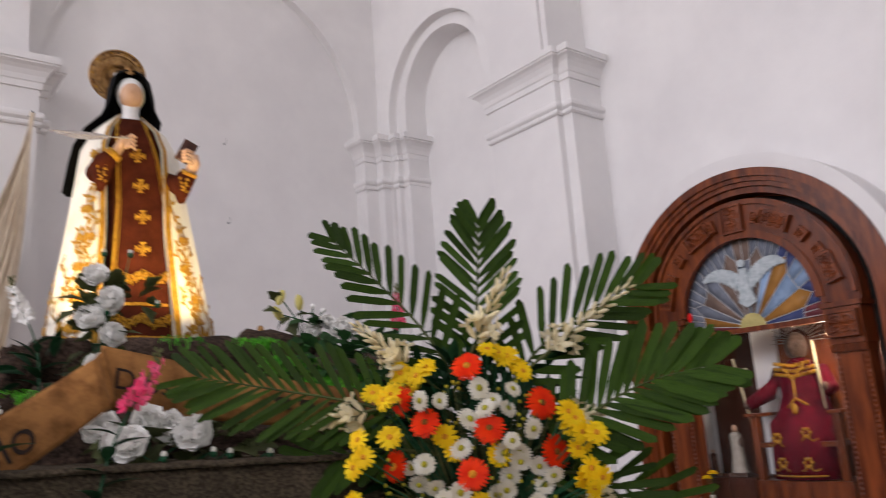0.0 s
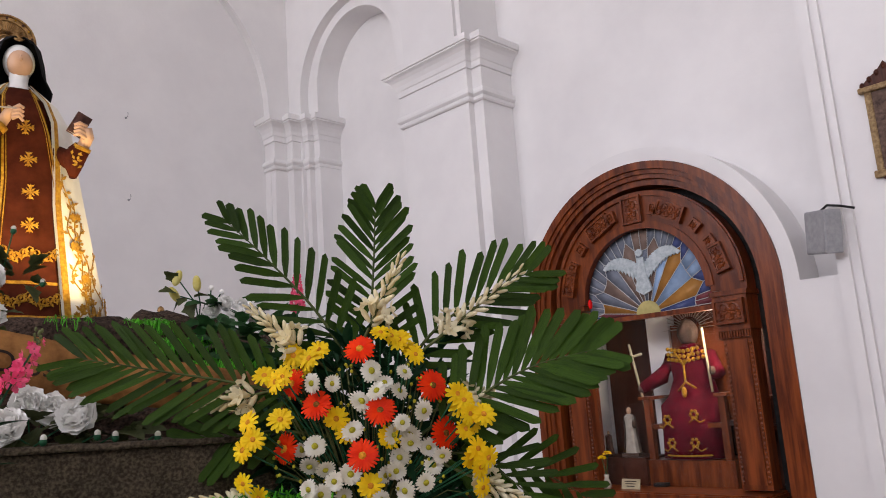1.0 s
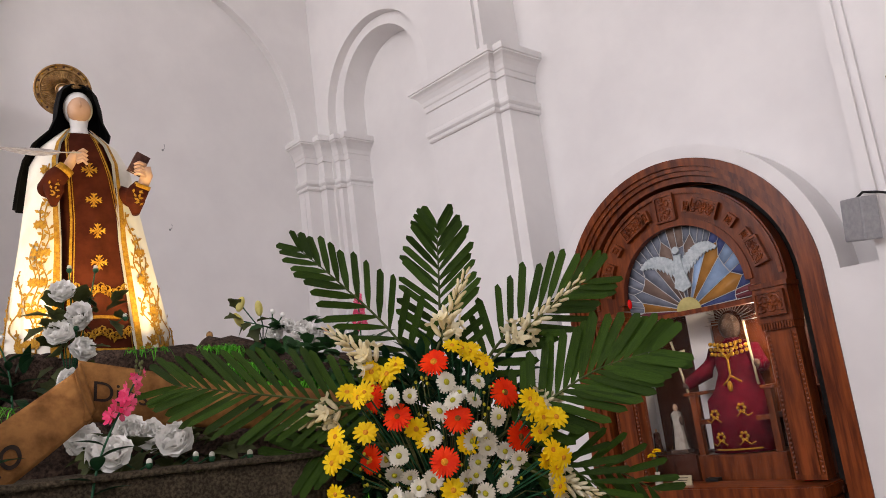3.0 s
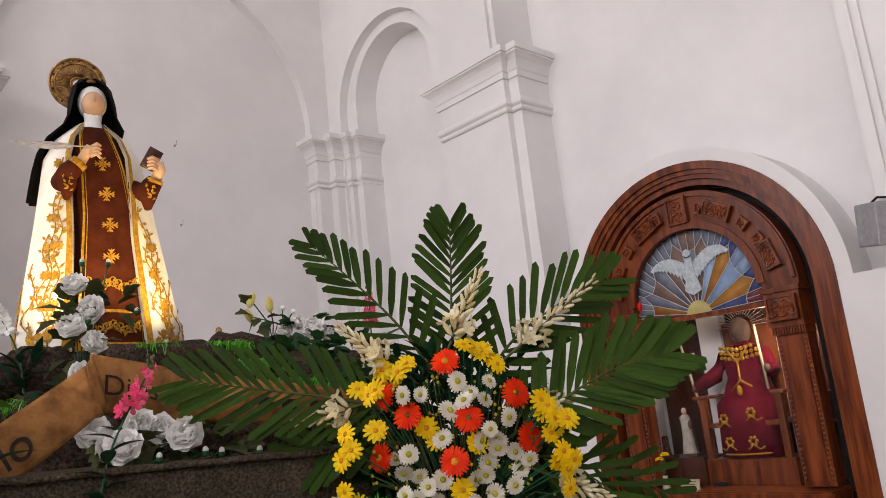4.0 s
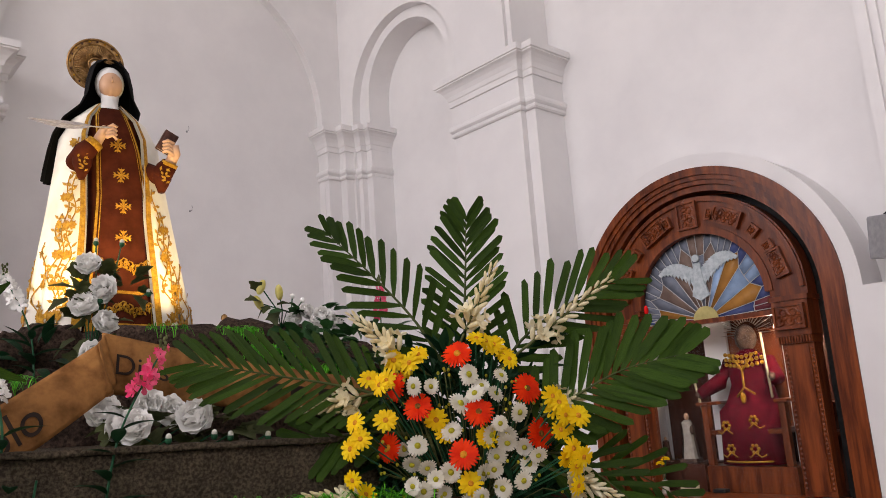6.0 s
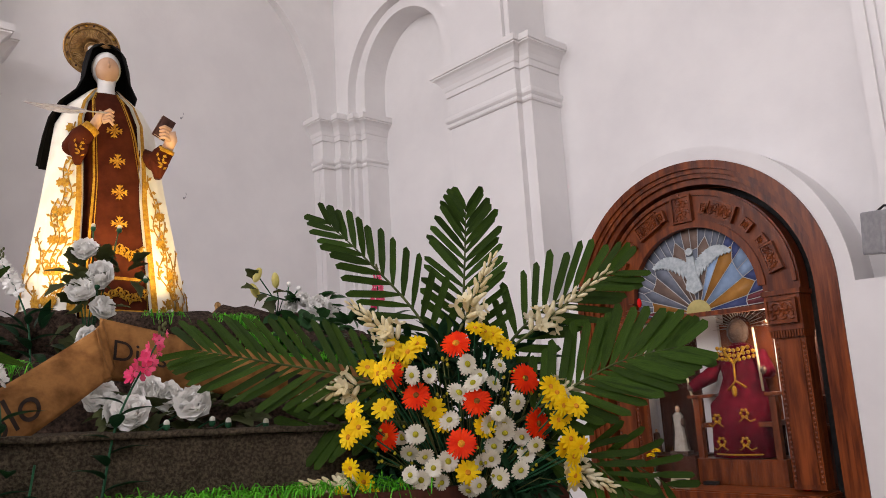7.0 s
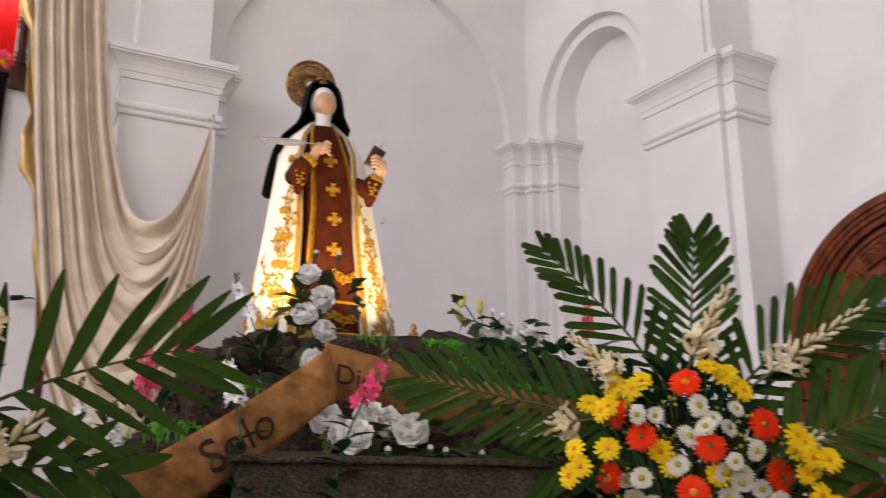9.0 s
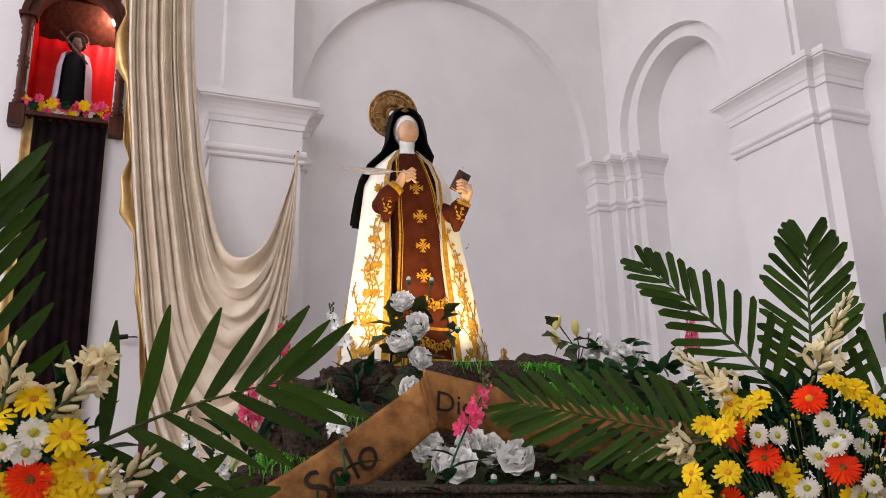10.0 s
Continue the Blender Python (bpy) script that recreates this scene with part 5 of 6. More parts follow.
def rose_mesh(name, r, mat, seed):
    """A full double bloom: ruffled cupped petals in rings from one heart, upright within and spreading without."""
    q = random.Random(seed)
    bm = bmesh.new()
    heart = bm.verts.new((0, 0, 0))
    for n, e, L in ((3, 64, 0.56), (5, 44, 0.74), (6, 26, 0.90), (7, 8, 1.0), (6, -12, 0.95)):
        for k in range(n):
            az = 2 * math.pi * (k + q.uniform(-0.25, 0.25)) / n + e
            el = radians(e + q.uniform(-7, 7))
            ll = r * L * q.uniform(0.9, 1.05)
            ph = q.uniform(0, 6)
            prev = None
            for i in range(1, 6):
                v = i / 5
                ang = el - 0.30 + 0.55 * v
                rad, z = ll * v * math.cos(ang), ll * v * math.sin(ang)
                w = 0.62 * r * math.sin(math.pi * (0.10 + 0.72 * v))
                row = []
                for j in range(6):
                    u = (j / 5 - 0.5) * 2
                    ruffle = 0.09 * r * math.sin(u * 5 + ph) * v * v
                    x, y, h = rad - 0.18 * r * u * u * v + ruffle * math.sin(ang), u * w, z + 0.10 * r * u * u * v + ruffle * math.cos(ang) - (0.10 * r if i == 5 and j in (0, 5) else 0)
                    row.append(bm.verts.new((x * math.cos(az) - y * math.sin(az), x * math.sin(az) + y * math.cos(az), h)))
                for j in range(5):
                    bm.faces.new((heart, row[j], row[j + 1]) if prev is None else (prev[j], prev[j + 1], row[j + 1], row[j]))
                prev = row
    return mesh_of(name, bm, mat)


ROSES = [rose_mesh("white_rose", 0.052, ROSE_W, s) for s in (1, 2)]


def leaf_mesh(name, L, w, mat, lobes=0, fold=0.25, droop=0.25):
    bm = bmesh.new()
    prev = None
    n = 8
    for k in range(n + 1):
        t = k / n
        hw = w * math.sin(math.pi * t ** 0.8) * (1 + 0.25 * math.sin(lobes * math.pi * t)) + 0.0004
        z = -droop * L * t * t
        cur = [bm.verts.new((-hw, L * t, z + fold * hw)), bm.verts.new((0, L * t, z)), bm.verts.new((hw, L * t, z + fold * hw))]
        if prev:
            bm.faces.new((prev[0], prev[1], cur[1], cur[0]))
            bm.faces.new((prev[1], prev[2], cur[2], cur[1]))
        prev = cur
    return mesh_of(name, bm, mat)


LEAF_LONG = leaf_mesh("leaf", 0.085, 0.014, LEAF, 0, 0.3, 0.3)
LEAF_BROAD = leaf_mesh("leaf", 0.07, 0.026, LEAF_OLIVE, 5, 0.25, 0.3)
LEAF_IVY = leaf_mesh("leaf", 0.06, 0.022, LEAF_LIGHT, 3, 0.2, 0.35)
bm = bmesh.new()
prev = None
for k in range(7):  # palm leaflet of unit length and width, folded, with a slanting cut end
    t = k / 6
    hw = 0.5 * min(1, 0.35 + 2.2 * t) * (1.0 if t < 0.9 else 0.95)
    y0 = t if k < 6 else 1.0
    cur = [bm.verts.new((-hw, y0 - (0.05 if k == 6 else 0), 0.16 * hw)), bm.verts.new((0, y0, -0.02 * math.sin(t * 3))), bm.verts.new((hw, y0 - (0.10 if k == 6 else 0), 0.16 * hw))]
    if prev:
        bm.faces.new((prev[0], prev[1], cur[1], cur[0]))
        bm.faces.new((prev[1], prev[2], cur[2], cur[1]))
    prev = cur
LEAFLET = mesh_of("leaflet", bm, PALM)
bm = bmesh.new()
prev = None
for k in range(9):  # whole pointed leaflet
    t = k / 8
    hw = 0.5 * (math.sin(math.pi * (0.12 + 0.86 * t)) ** 0.7)
    cur = [bm.verts.new((-hw, t, 0.2 * hw - 0.10 * t * t)), bm.verts.new((0, t, -0.10 * t * t)), bm.verts.new((hw, t, 0.2 * hw - 0.10 * t * t))]
    if prev:
        bm.faces.new((prev[0], prev[1], cur[1], cur[0]))
        bm.faces.new((prev[1], prev[2], cur[2], cur[1]))
    prev = cur
LEAFLET_WHOLE = mesh_of("leaflet", bm, PALM)


def frond(parent, spine, facing, n, length, width, spread=(62, 24), shape=None, mesh=LEAFLET, sides=(1, -1), label=""):
    """A palm frond: a rib along the spine's points and leaflets to both sides."""
    pts = curve(spine, 30)
    bm = bmesh.new()
    tube(bm, pts, [0.0055 - 0.0045 * i / 30 for i in range(31)], 6)
    rib = part("palm_frond", bm, PALM_RIB, parent, label, smooth=True)
    up = Vector(facing).normalized()
    for side in sides:
        for k in range(n):
            t = 0.14 + 0.85 * (k + (0.25 if side > 0 else 0.5)) / n
            i = min(29, int(t * 30))
            p = pts[i].lerp(pts[i + 1], t * 30 - i)
            d = (pts[i + 1] - pts[i]).normalized()
            s = d.cross(up).normalized() * side
            a = radians(spread[0] + (spread[1] - spread[0]) * t + rnd.uniform(-4, 4))
            y = (d * math.cos(a) + s * math.sin(a) + up * rnd.uniform(-0.10, 0.16)).normalized()
            L = length * (shape(t) if shape else (0.55 + 0.75 * math.sin(math.pi * min(1, t * 0.9 + 0.05)))) * rnd.uniform(0.93, 1.05)
            x = y.cross(up).normalized()
            z = x.cross(y)
            tilt = rnd.uniform(-0.35, 0.35)
            x, z = x * math.cos(tilt) + z * math.sin(tilt), z * math.cos(tilt) - x * math.sin(tilt)
            w = width * rnd.uniform(0.85, 1.1)
            m = Matrix.Identity(4)
            for c, v in ((0, x * w), (1, y * L), (2, z * w), (3, p)):
                m[0][c], m[1][c], m[2][c] = v
            shared("leaflet", mesh, rib, m)
    return rib


def tuberose(parent, base, tip, buds=30, r=0.0105, open_low=6):
    """A spike of waxy cream buds, the lower ones open."""
    base, tip = Vector(base), Vector(tip)
    d = (tip - base).normalized()
    L = (tip - base).length
    a = d.orthogonal().normalized()
    b = d.cross(a)
    bm = bmesh.new()
    tube(bm, [base - d * 0.12, base, tip], [0.004, 0.004, 0.0015], 5, mi=1)
    for k in range(buds):
        t = k / buds
        ang = k * 2.4
        out = (a * math.cos(ang) + b * math.sin(ang))
        w = (out * (1.0 - 0.5 * t) + d * (0.6 + 1.2 * t)).normalized()
        s = 1.25 - 0.75 * t
        c = base + d * L * t + out * 0.006
        m = toward((0, 0, 0), w)
        blob(bm, c + w * 0.016 * s, (r * 0.62 * s, r * 0.62 * s, 0.020 * s), 0, m, u=7, v=5)
        if k < open_low:
            floret(bm, c + w * 0.030 * s, 0.024, w, 6, 0, 0.5)
    return part("tuberose_spike", bm, [CREAM, TWIG], parent, "cream tuberose spike with open lower blooms", smooth=True)


def bloom(parent, name, mesh, eye, p, way, scale=1.0, stalk=None):
    m = toward(p, way, rnd.uniform(0, 360)) @ Matrix.Diagonal((scale, scale, scale, 1))
    ob = shared(name, mesh, parent, m)
    if eye:
        shared("disc", eye, ob, Matrix.Identity(4))
    if stalk is not None:
        bm = bmesh.new()
        q = Vector(p)
        tube(bm, curve([Vector(stalk), Vector(stalk).lerp(q, 0.6) + Vector((0, 0.02, 0)), q - Vector(way).normalized() * 0.004], 6), 0.0022, 5)
        part("stalk", bm, STEM, parent)
    return ob


def leaves(parent, mesh, c, spread, n, way=(0, -1, 0.4), scale=(0.8, 1.3)):
    for _ in range(n):
        p = Vector(c) + Vector((rnd.uniform(-1, 1) * spread[0], rnd.uniform(-1, 1) * spread[1], rnd.uniform(-1, 1) * spread[2]))
        d = (p - Vector(c)).normalized() + 0.5 * Vector(way) + Vector((rnd.uniform(-0.4, 0.4), rnd.uniform(-0.4, 0.2), rnd.uniform(-0.4, 0.4)))
        s = rnd.uniform(*scale)
        q = d.to_track_quat("Y", "Z").to_matrix().to_4x4()
        shared("leaf", mesh, parent, Matrix.Translation(p) @ q @ pose(0, 0, 0, 0, rnd.uniform(-40, 40), 0) @ Matrix.Diagonal((s, s, s, 1)))


# ---- the large arrangement beside the platform ----
Q = SET @ pose(-1.20, 1.56, 0, 0, 0, 46)
big_bunch = thing("flower_arrangement", "palm fronds with orange gerberas, yellow and white daisies, cream tuberoses", "flowers", Q, "floral arrangements")
bm = bmesh.new()
loft(bm, [ellipse(0, 0.06, z, r, r * 0.8, 20) for z, r in ((0.98, 0.10), (1.04, 0.15), (1.14, 0.17), (1.18, 0.16))])
part("basket", bm, WOOD_DARK, big_bunch)
bm = bmesh.new()
tube(bm, [(0, 0.06, 0.02), (0, 0.06, 1.0)], 0.02, 8)
for k in range(3):
    tube(bm, [(0, 0.06, 0.12), (0.2 * math.cos(k * 2.1), 0.06 + 0.2 * math.sin(k * 2.1), 0.0)], 0.012, 6)
part("stand", bm, BLACK, big_bunch)
ROOT = (0.0, 0.10, 1.16)
for p, e in (((-0.017, -0.02, 1.592), 1), ((0.161, -0.01, 1.495), 0), ((-0.125, -0.03, 1.460), 0), ((0.032, -0.05, 1.440), 0), ((-0.208, 0.0, 1.357), 1), ((-0.011, -0.07, 1.336), 1), ((0.188, -0.02, 1.378), 0), ((-0.190, 0.01, 1.514), 1)):
    side = 1.1 if abs(p[0]) > 0.17 else 0.6
    bloom(big_bunch, "gerbera", GERBERA, GERBERA_EYE[e], p, (p[0] * 4 * side + rnd.uniform(-0.2, 0.2), -1, (p[2] - 1.42) * 2.5 + rnd.uniform(0.0, 0.5)), rnd.uniform(0.93, 1.05), ROOT)
Y_AT = [(-0.170, 1.561), (-0.122, 1.596), (-0.219, 1.518), (0.080, 1.614), (0.109, 1.589), (0.035, 1.632), (-0.081, 1.425), (-0.204, 1.428), (-0.284, 1.425), (-0.299, 1.360), (-0.289, 1.286), (0.247, 1.423), (0.262, 1.341), (0.266, 1.298),
        (0.002, 1.263), (-0.249, 1.535), (0.236, 1.387), (-0.057, 1.389), (-0.145, 1.575), (-0.19, 1.585), (0.06, 1.625), (0.225, 1.44), (0.255, 1.40), (0.245, 1.32), (-0.26, 1.25), (-0.31, 1.22), (0.235, 1.455), (0.28, 1.42), (0.22, 1.47), (0.285, 1.32), (0.27, 1.25), (-0.20, 1.53), (0.05, 1.375), (-0.27, 1.385), (0.12, 1.575), (-0.24, 1.21)]
for x, z in Y_AT:
    p = (x, rnd.uniform(-0.03, 0.03) + (abs(x) * 0.12 if abs(x) < 0.2 else -0.06), z)
    bloom(big_bunch, "yellow_daisy", DAISY, DAISY_EYE, p, (x * 1.8 + rnd.uniform(-0.6, 0.6), -1, (z - 1.42) * 2 + rnd.uniform(-0.3, 0.6)), rnd.uniform(0.85, 1.10), ROOT)
W_AT = [(-0.130, 1.508), (-0.083, 1.513), (0.016, 1.534), (0.100, 1.533), (0.083, 1.485), (0.025, 1.481), (-0.023, 1.457), (-0.045, 1.396), (0.080, 1.411), (0.101, 1.387), (0.140, 1.437), (-0.163, 1.346), (-0.135, 1.365), (-0.148, 1.314),
        (-0.108, 1.305), (0.067, 1.331), (0.067, 1.295), (0.162, 1.304), (0.171, 1.325), (0.041, 1.502), (-0.048, 1.294), (0.091, 1.251), (0.056, 1.383), (0.10, 1.36), (-0.09, 1.27), (-0.12, 1.25), (0.03, 1.29), (0.13, 1.27), (-0.06, 1.24), (0.03, 1.24),
        (0.0, 1.22), (-0.15, 1.27), (0.15, 1.345)]
for x, z in W_AT:
    p = (x + rnd.uniform(-0.008, 0.008), rnd.uniform(-0.07, 0.01), z + rnd.uniform(-0.008, 0.008))
    bloom(big_bunch, "white_mum", MUM, MUM_EYE, p, (x * 3 + rnd.uniform(-0.9, 0.9), -1, (z - 1.42) * 3 + rnd.uniform(-0.6, 0.9)), rnd.uniform(0.85, 1.22), ROOT)
flat = lambda *pts: [(x, y, z) for x, y, z in pts]
frond(big_bunch, flat((-0.02, 0.08, 1.50), (-0.13, 0.07, 1.69), (-0.265, 0.06, 1.845), (-0.385, 0.05, 1.965)), (0.1, -1, 0.1), 13, 0.155, 0.0205, (60, 22), lambda t: 1.1 - 0.68 * t ** 2)
frond(big_bunch, flat((0.0, 0.10, 1.50), (0.005, 0.10, 1.70), (0.015, 0.10, 1.86), (0.023, 0.09, 2.00)), (0, -1, 0.12), 15, 0.150, 0.0205, (64, 30), lambda t: 1.05 - 0.62 * t ** 4)
frond(big_bunch, flat((0.05, 0.08, 1.48), (0.16, 0.08, 1.63), (0.30, 0.07, 1.725), (0.44, 0.05, 1.785)), (-0.1, -1, 0.2), 13, 0.135, 0.0215, (64, 24))
frond(big_bunch, flat((0.10, 0.03, 1.36), (0.26, 0.01, 1.455), (0.41, -0.01, 1.53), (0.57, -0.04, 1.565)), (-0.15, -1, 0.35), 17, 0.150, 0.0265, (66, 26))
frond(big_bunch, flat((-0.10, 0.04, 1.45), (-0.30, 0.0, 1.515), (-0.52, -0.02, 1.56), (-0.72, -0.03, 1.60)), (0.05, -1, 0.25), 19, 0.145, 0.019, (58, 28))
frond(big_bunch, flat((0.12, 0.03, 1.32), (0.24, 0.02, 1.325), (0.33, 0.0, 1.27), (0.42, -0.03, 1.19)), (-0.2, -1, 0.3), 9, 0.115, 0.018, (60, 26))
frond(big_bunch, flat((0.12, 0.06, 1.30), (0.28, 0.06, 1.30), (0.42, 0.05, 1.27), (0.54, 0.04, 1.20)), (-0.2, -1, 0.3), 8, 0.11, 0.019, (60, 26))
frond(big_bunch, flat((-0.10, 0.05, 1.38), (-0.25, 0.04, 1.40), (-0.38, 0.03, 1.38), (-0.50, 0.02, 1.33)), (0.1, -1, 0.3), 11, 0.11, 0.024, (60, 26))
for b_, t_ in (((0.006, 0.03, 1.657), (0.097, 0.02, 1.84)), ((0.189, 0.03, 1.622), (0.408, 0.0, 1.782)), ((-0.176, 0.03, 1.607), (-0.307, 0.02, 1.717)), ((-0.281, 0.0, 1.492), (-0.429, -0.02, 1.462)), ((-0.28, -0.01, 1.23), (-0.43, -0.03, 1.245)), ((0.25, 0.0, 1.27), (0.37, -0.03, 1.215)), ((0.23, 0.03, 1.45), (0.31, 0.02, 1.47))):
    tuberose(big_bunch, b_, t_)
leaves(big_bunch, LEAF_LONG, (0.0, 0.07, 1.40), (0.22, 0.02, 0.22), 110, (0, -0.6, 0.2), (0.7, 1.3))


def undergrowth(parent, c, spread, n):
    """The dense dark leaves behind the blooms, joined."""
    bm = bmesh.new()
    for _ in range(n):
        a, q = rnd.uniform(0, 6.28), math.sqrt(rnd.random())
        p = Vector((c[0] + spread[0] * q * math.cos(a), c[1] + rnd.uniform(-0.03, 0.05), c[2] + spread[1] * q * math.sin(a)))
        m = toward(p, (rnd.uniform(-0.7, 0.7), -1, rnd.uniform(-0.3, 0.9)), rnd.uniform(0, 360))
        L, w = rnd.uniform(0.04, 0.075), rnd.uniform(0.007, 0.013)
        vs = [bm.verts.new(m @ Vector(v)) for v in ((0, 0, 0), (w, L * 0.4, 0.004), (0, L, -0.004), (-w, L * 0.4, 0.004))]
        bm.faces.new((vs[0], vs[1], vs[2]))
        bm.faces.new((vs[0], vs[2], vs[3]))
    ob = part("undergrowth", bm, LEAF, parent, "dense dark green leaves behind the blooms")
    ob["kind"] = "stuff"


undergrowth(big_bunch, (0.0, 0.09, 1.36), (0.27, 0.25), 1500)
bm = bmesh.new()
for k in range(120):  # filler twigs with tiny buds
    a = rnd.uniform(-0.26, 0.26)
    p = Vector((a, rnd.uniform(-0.02, 0.03), rnd.uniform(1.22, 1.56)))
    tube(bm, [(a * 0.3, 0.07, 1.18), p * 0.6 + Vector((a * 0.2, 0.03, 0.5)), p], [0.0016, 0.0014, 0.001], 4)
    blob(bm, p, (0.0045, 0.0045, 0.005), 1, u=5, v=4)
ob = part("filler", bm, [TWIG, GREEN_EYE], big_bunch, "thin green twigs with tiny yellow buds")
ob["kind"] = "stuff"

# ---- its fellow on the other side ----
Q2 = SET @ pose(-1.45, -0.12, 0, 0, 0, 96) @ pose(0.055, 0, 0)
bunch = thing("flower_arrangement", "arrangement of yellow daisies, white tuberoses and broad palm fronds", "flowers", Q2, "floral arrangements")
bm = bmesh.new()
loft(bm, [ellipse(-0.05, 0.06, z, r, r * 0.8, 20) for z, r in ((0.98, 0.10), (1.04, 0.15), (1.14, 0.17), (1.18, 0.16))])
part("basket", bm, WOOD_DARK, bunch)
bm = bmesh.new()
tube(bm, [(-0.05, 0.06, 0.02), (-0.05, 0.06, 1.0)], 0.02, 8)
for k in range(3):
    tube(bm, [(-0.05, 0.06, 0.12), (-0.05 + 0.2 * math.cos(k * 2.1), 0.06 + 0.2 * math.sin(k * 2.1), 0.0)], 0.012, 6)
part("stand", bm, BLACK, bunch)
ROOT2 = (-0.03, 0.1, 1.16)
for x, z in ((-0.010, 1.555), (0.048, 1.491), (0.063, 1.441), (0.098, 1.420), (0.038, 1.412), (0.02, 1.38), (0.08, 1.37), (-0.05, 1.40), (-0.07, 1.52), (0.0, 1.34)):
    bloom(bunch, "yellow_daisy", DAISY, DAISY_EYE, (x, rnd.uniform(-0.03, 0.01), z), (x * 3 + rnd.uniform(-0.3, 0.5), -1, (z - 1.4) * 3 + rnd.uniform(-0.1, 0.6)), rnd.uniform(1.15, 1.35), ROOT2)
for x, z in ((-0.003, 1.495), (-0.012, 1.461), (-0.05, 1.47), (0.03, 1.35), (-0.06, 1.36)):
    bloom(bunch, "white_mum", MUM, MUM_EYE, (x, -0.02, z), (x * 3, -1, rnd.uniform(0, 0.5)), rnd.uniform(1.0, 1.2), ROOT2)
for x, z in ((0.0, 1.415), (-0.09, 1.44)):
    bloom(bunch, "gerbera", GERBERA, GERBERA_EYE[0], (x, -0.03, z), (0.2, -1, 0.4), 1.0, ROOT2)
tuberose(bunch, (0.055, 0.0, 1.575), (0.105, -0.02, 1.655), 12, 0.012, 9)
tuberose(bunch, (0.145, -0.02, 1.395), (0.203, -0.03, 1.468), 12, 0.011, 0)
tuberose(bunch, (0.10, -0.02, 1.385), (0.14, -0.03, 1.44), 10, 0.011, 3)
tuberose(bunch, (0.02, 0.0, 1.53), (0.075, -0.01, 1.592), 10, 0.010, 2)
tuberose(bunch, (-0.06, 0.0, 1.55), (-0.05, -0.01, 1.66), 12, 0.010, 3)
wide = lambda t: 1.0 + 0.15 * math.sin(t * 3.1) - 0.35 * max(0, t - 0.8)
frond(bunch, flat((-0.02, 0.06, 1.40), (0.092, 0.03, 1.471), (0.230, 0.01, 1.540), (0.369, -0.01, 1.588), (0.470, -0.02, 1.615)), (0.05, -1, 0.25), 8, 0.205, 0.034, (76, 26), wide, LEAFLET_WHOLE)
frond(bunch, flat((-0.04, 0.06, 1.45), (-0.10, 0.04, 1.65), (-0.13, 0.02, 1.82), (-0.12, 0.0, 1.96)), (0.2, -1, 0.1), 9, 0.15, 0.03, (62, 20), wide, LEAFLET_WHOLE)
frond(bunch, flat((0.02, 0.06, 1.32), (0.14, 0.04, 1.36), (0.25, 0.02, 1.375), (0.36, 0.0, 1.36)), (0.1, -1, 0.4), 6, 0.13, 0.032, (64, 24), wide, LEAFLET_WHOLE)
undergrowth(bunch, (-0.03, 0.09, 1.36), (0.13, 0.16), 500)
leaves(bunch, LEAF_LONG, (0.0, 0.06, 1.40), (0.14, 0.02, 0.16), 60, (0, -0.6, 0.2), (0.8, 1.4))

# ---- silk flowers on the rockery ----


def rose_spray(label, roses, leaf_at, buds=(), scale=1.0):
    """A spray of white silk roses with olive leaves and buds."""
    ob = thing("rose_spray", label, "flowers", at(0, 0, 0), "white rose sprays")
    low = Vector(leaf_at[0][0]) - Vector((0, 0, leaf_at[0][1][2]))
    for i, (x, y, z) in enumerate(roses):
        bloom(ob, "white_rose", ROSES[i % 2], None, (x, y, z), (rnd.uniform(-0.7, 0.7), -1, rnd.uniform(0.1, 0.9)), scale * rnd.uniform(0.85, 1.08), (low.x, y + 0.05, low.z))
    for c, s, n in leaf_at:
        leaves(ob, LEAF_BROAD, c, s, n, (0, -0.7, 0.1), (0.8, 1.35))
    for p in buds:
        bm = bmesh.new()
        blob(bm, p, (0.0078, 0.0078, 0.0095), 0, u=10, v=7)
        blob(bm, (p[0], p[1], p[2] - 0.009), (0.009, 0.009, 0.010), 1, u=8, v=6)
        near = abs(p[0] - low.x) > 0.12
        foot = Vector((p[0] - 0.03, p[1] + 0.035, p[2] - 0.02)) if near else Vector((low.x, p[1] + 0.03, low.z))
        tube(bm, curve([foot, foot.lerp(Vector(p), 0.5) + Vector((0.008, 0.004, 0.004)), p], 5), 0.0025, 5, mi=1)
        part("bud", bm, [WHITE_P, STEM], ob, "closed white bud", smooth=True)
    return ob


rose_spray("tall spray of white silk roses with olive leaves", [(-0.09, 0.75, 1.965), (-0.04, 0.72, 1.88), (-0.10, 0.70, 1.82), (-0.035, 0.70, 1.77), (-0.07, 0.60, 1.655)],
           [((-0.07, 0.76, 1.76), (0.05, 0.03, 0.10), 26), ((0.03, 0.78, 1.90), (0.045, 0.02, 0.04), 12), ((-0.09, 0.78, 1.88), (0.05, 0.02, 0.06), 10)], [(-0.07, 0.75, 2.05), (0.01, 0.75, 2.05), (0.10, 0.75, 1.885), (-0.05, 0.70, 1.85)])
rose_spray("low cluster of white silk roses on the slab", [(-0.045, 0.30, 1.475), (0.02, 0.17, 1.435), (0.065, 0.27, 1.495), (0.12, 0.27, 1.475), (0.18, 0.20, 1.455), (-0.01, 0.24, 1.44)],
           [((0.08, 0.28, 1.43), (0.14, 0.04, 0.04), 34), ((0.24, 0.26, 1.425), (0.08, 0.03, 0.025), 16)], [(0.26, 0.15, 1.41), (0.36, 0.15, 1.405), (0.22, 0.16, 1.415), (0.10, 0.12, 1.41)])


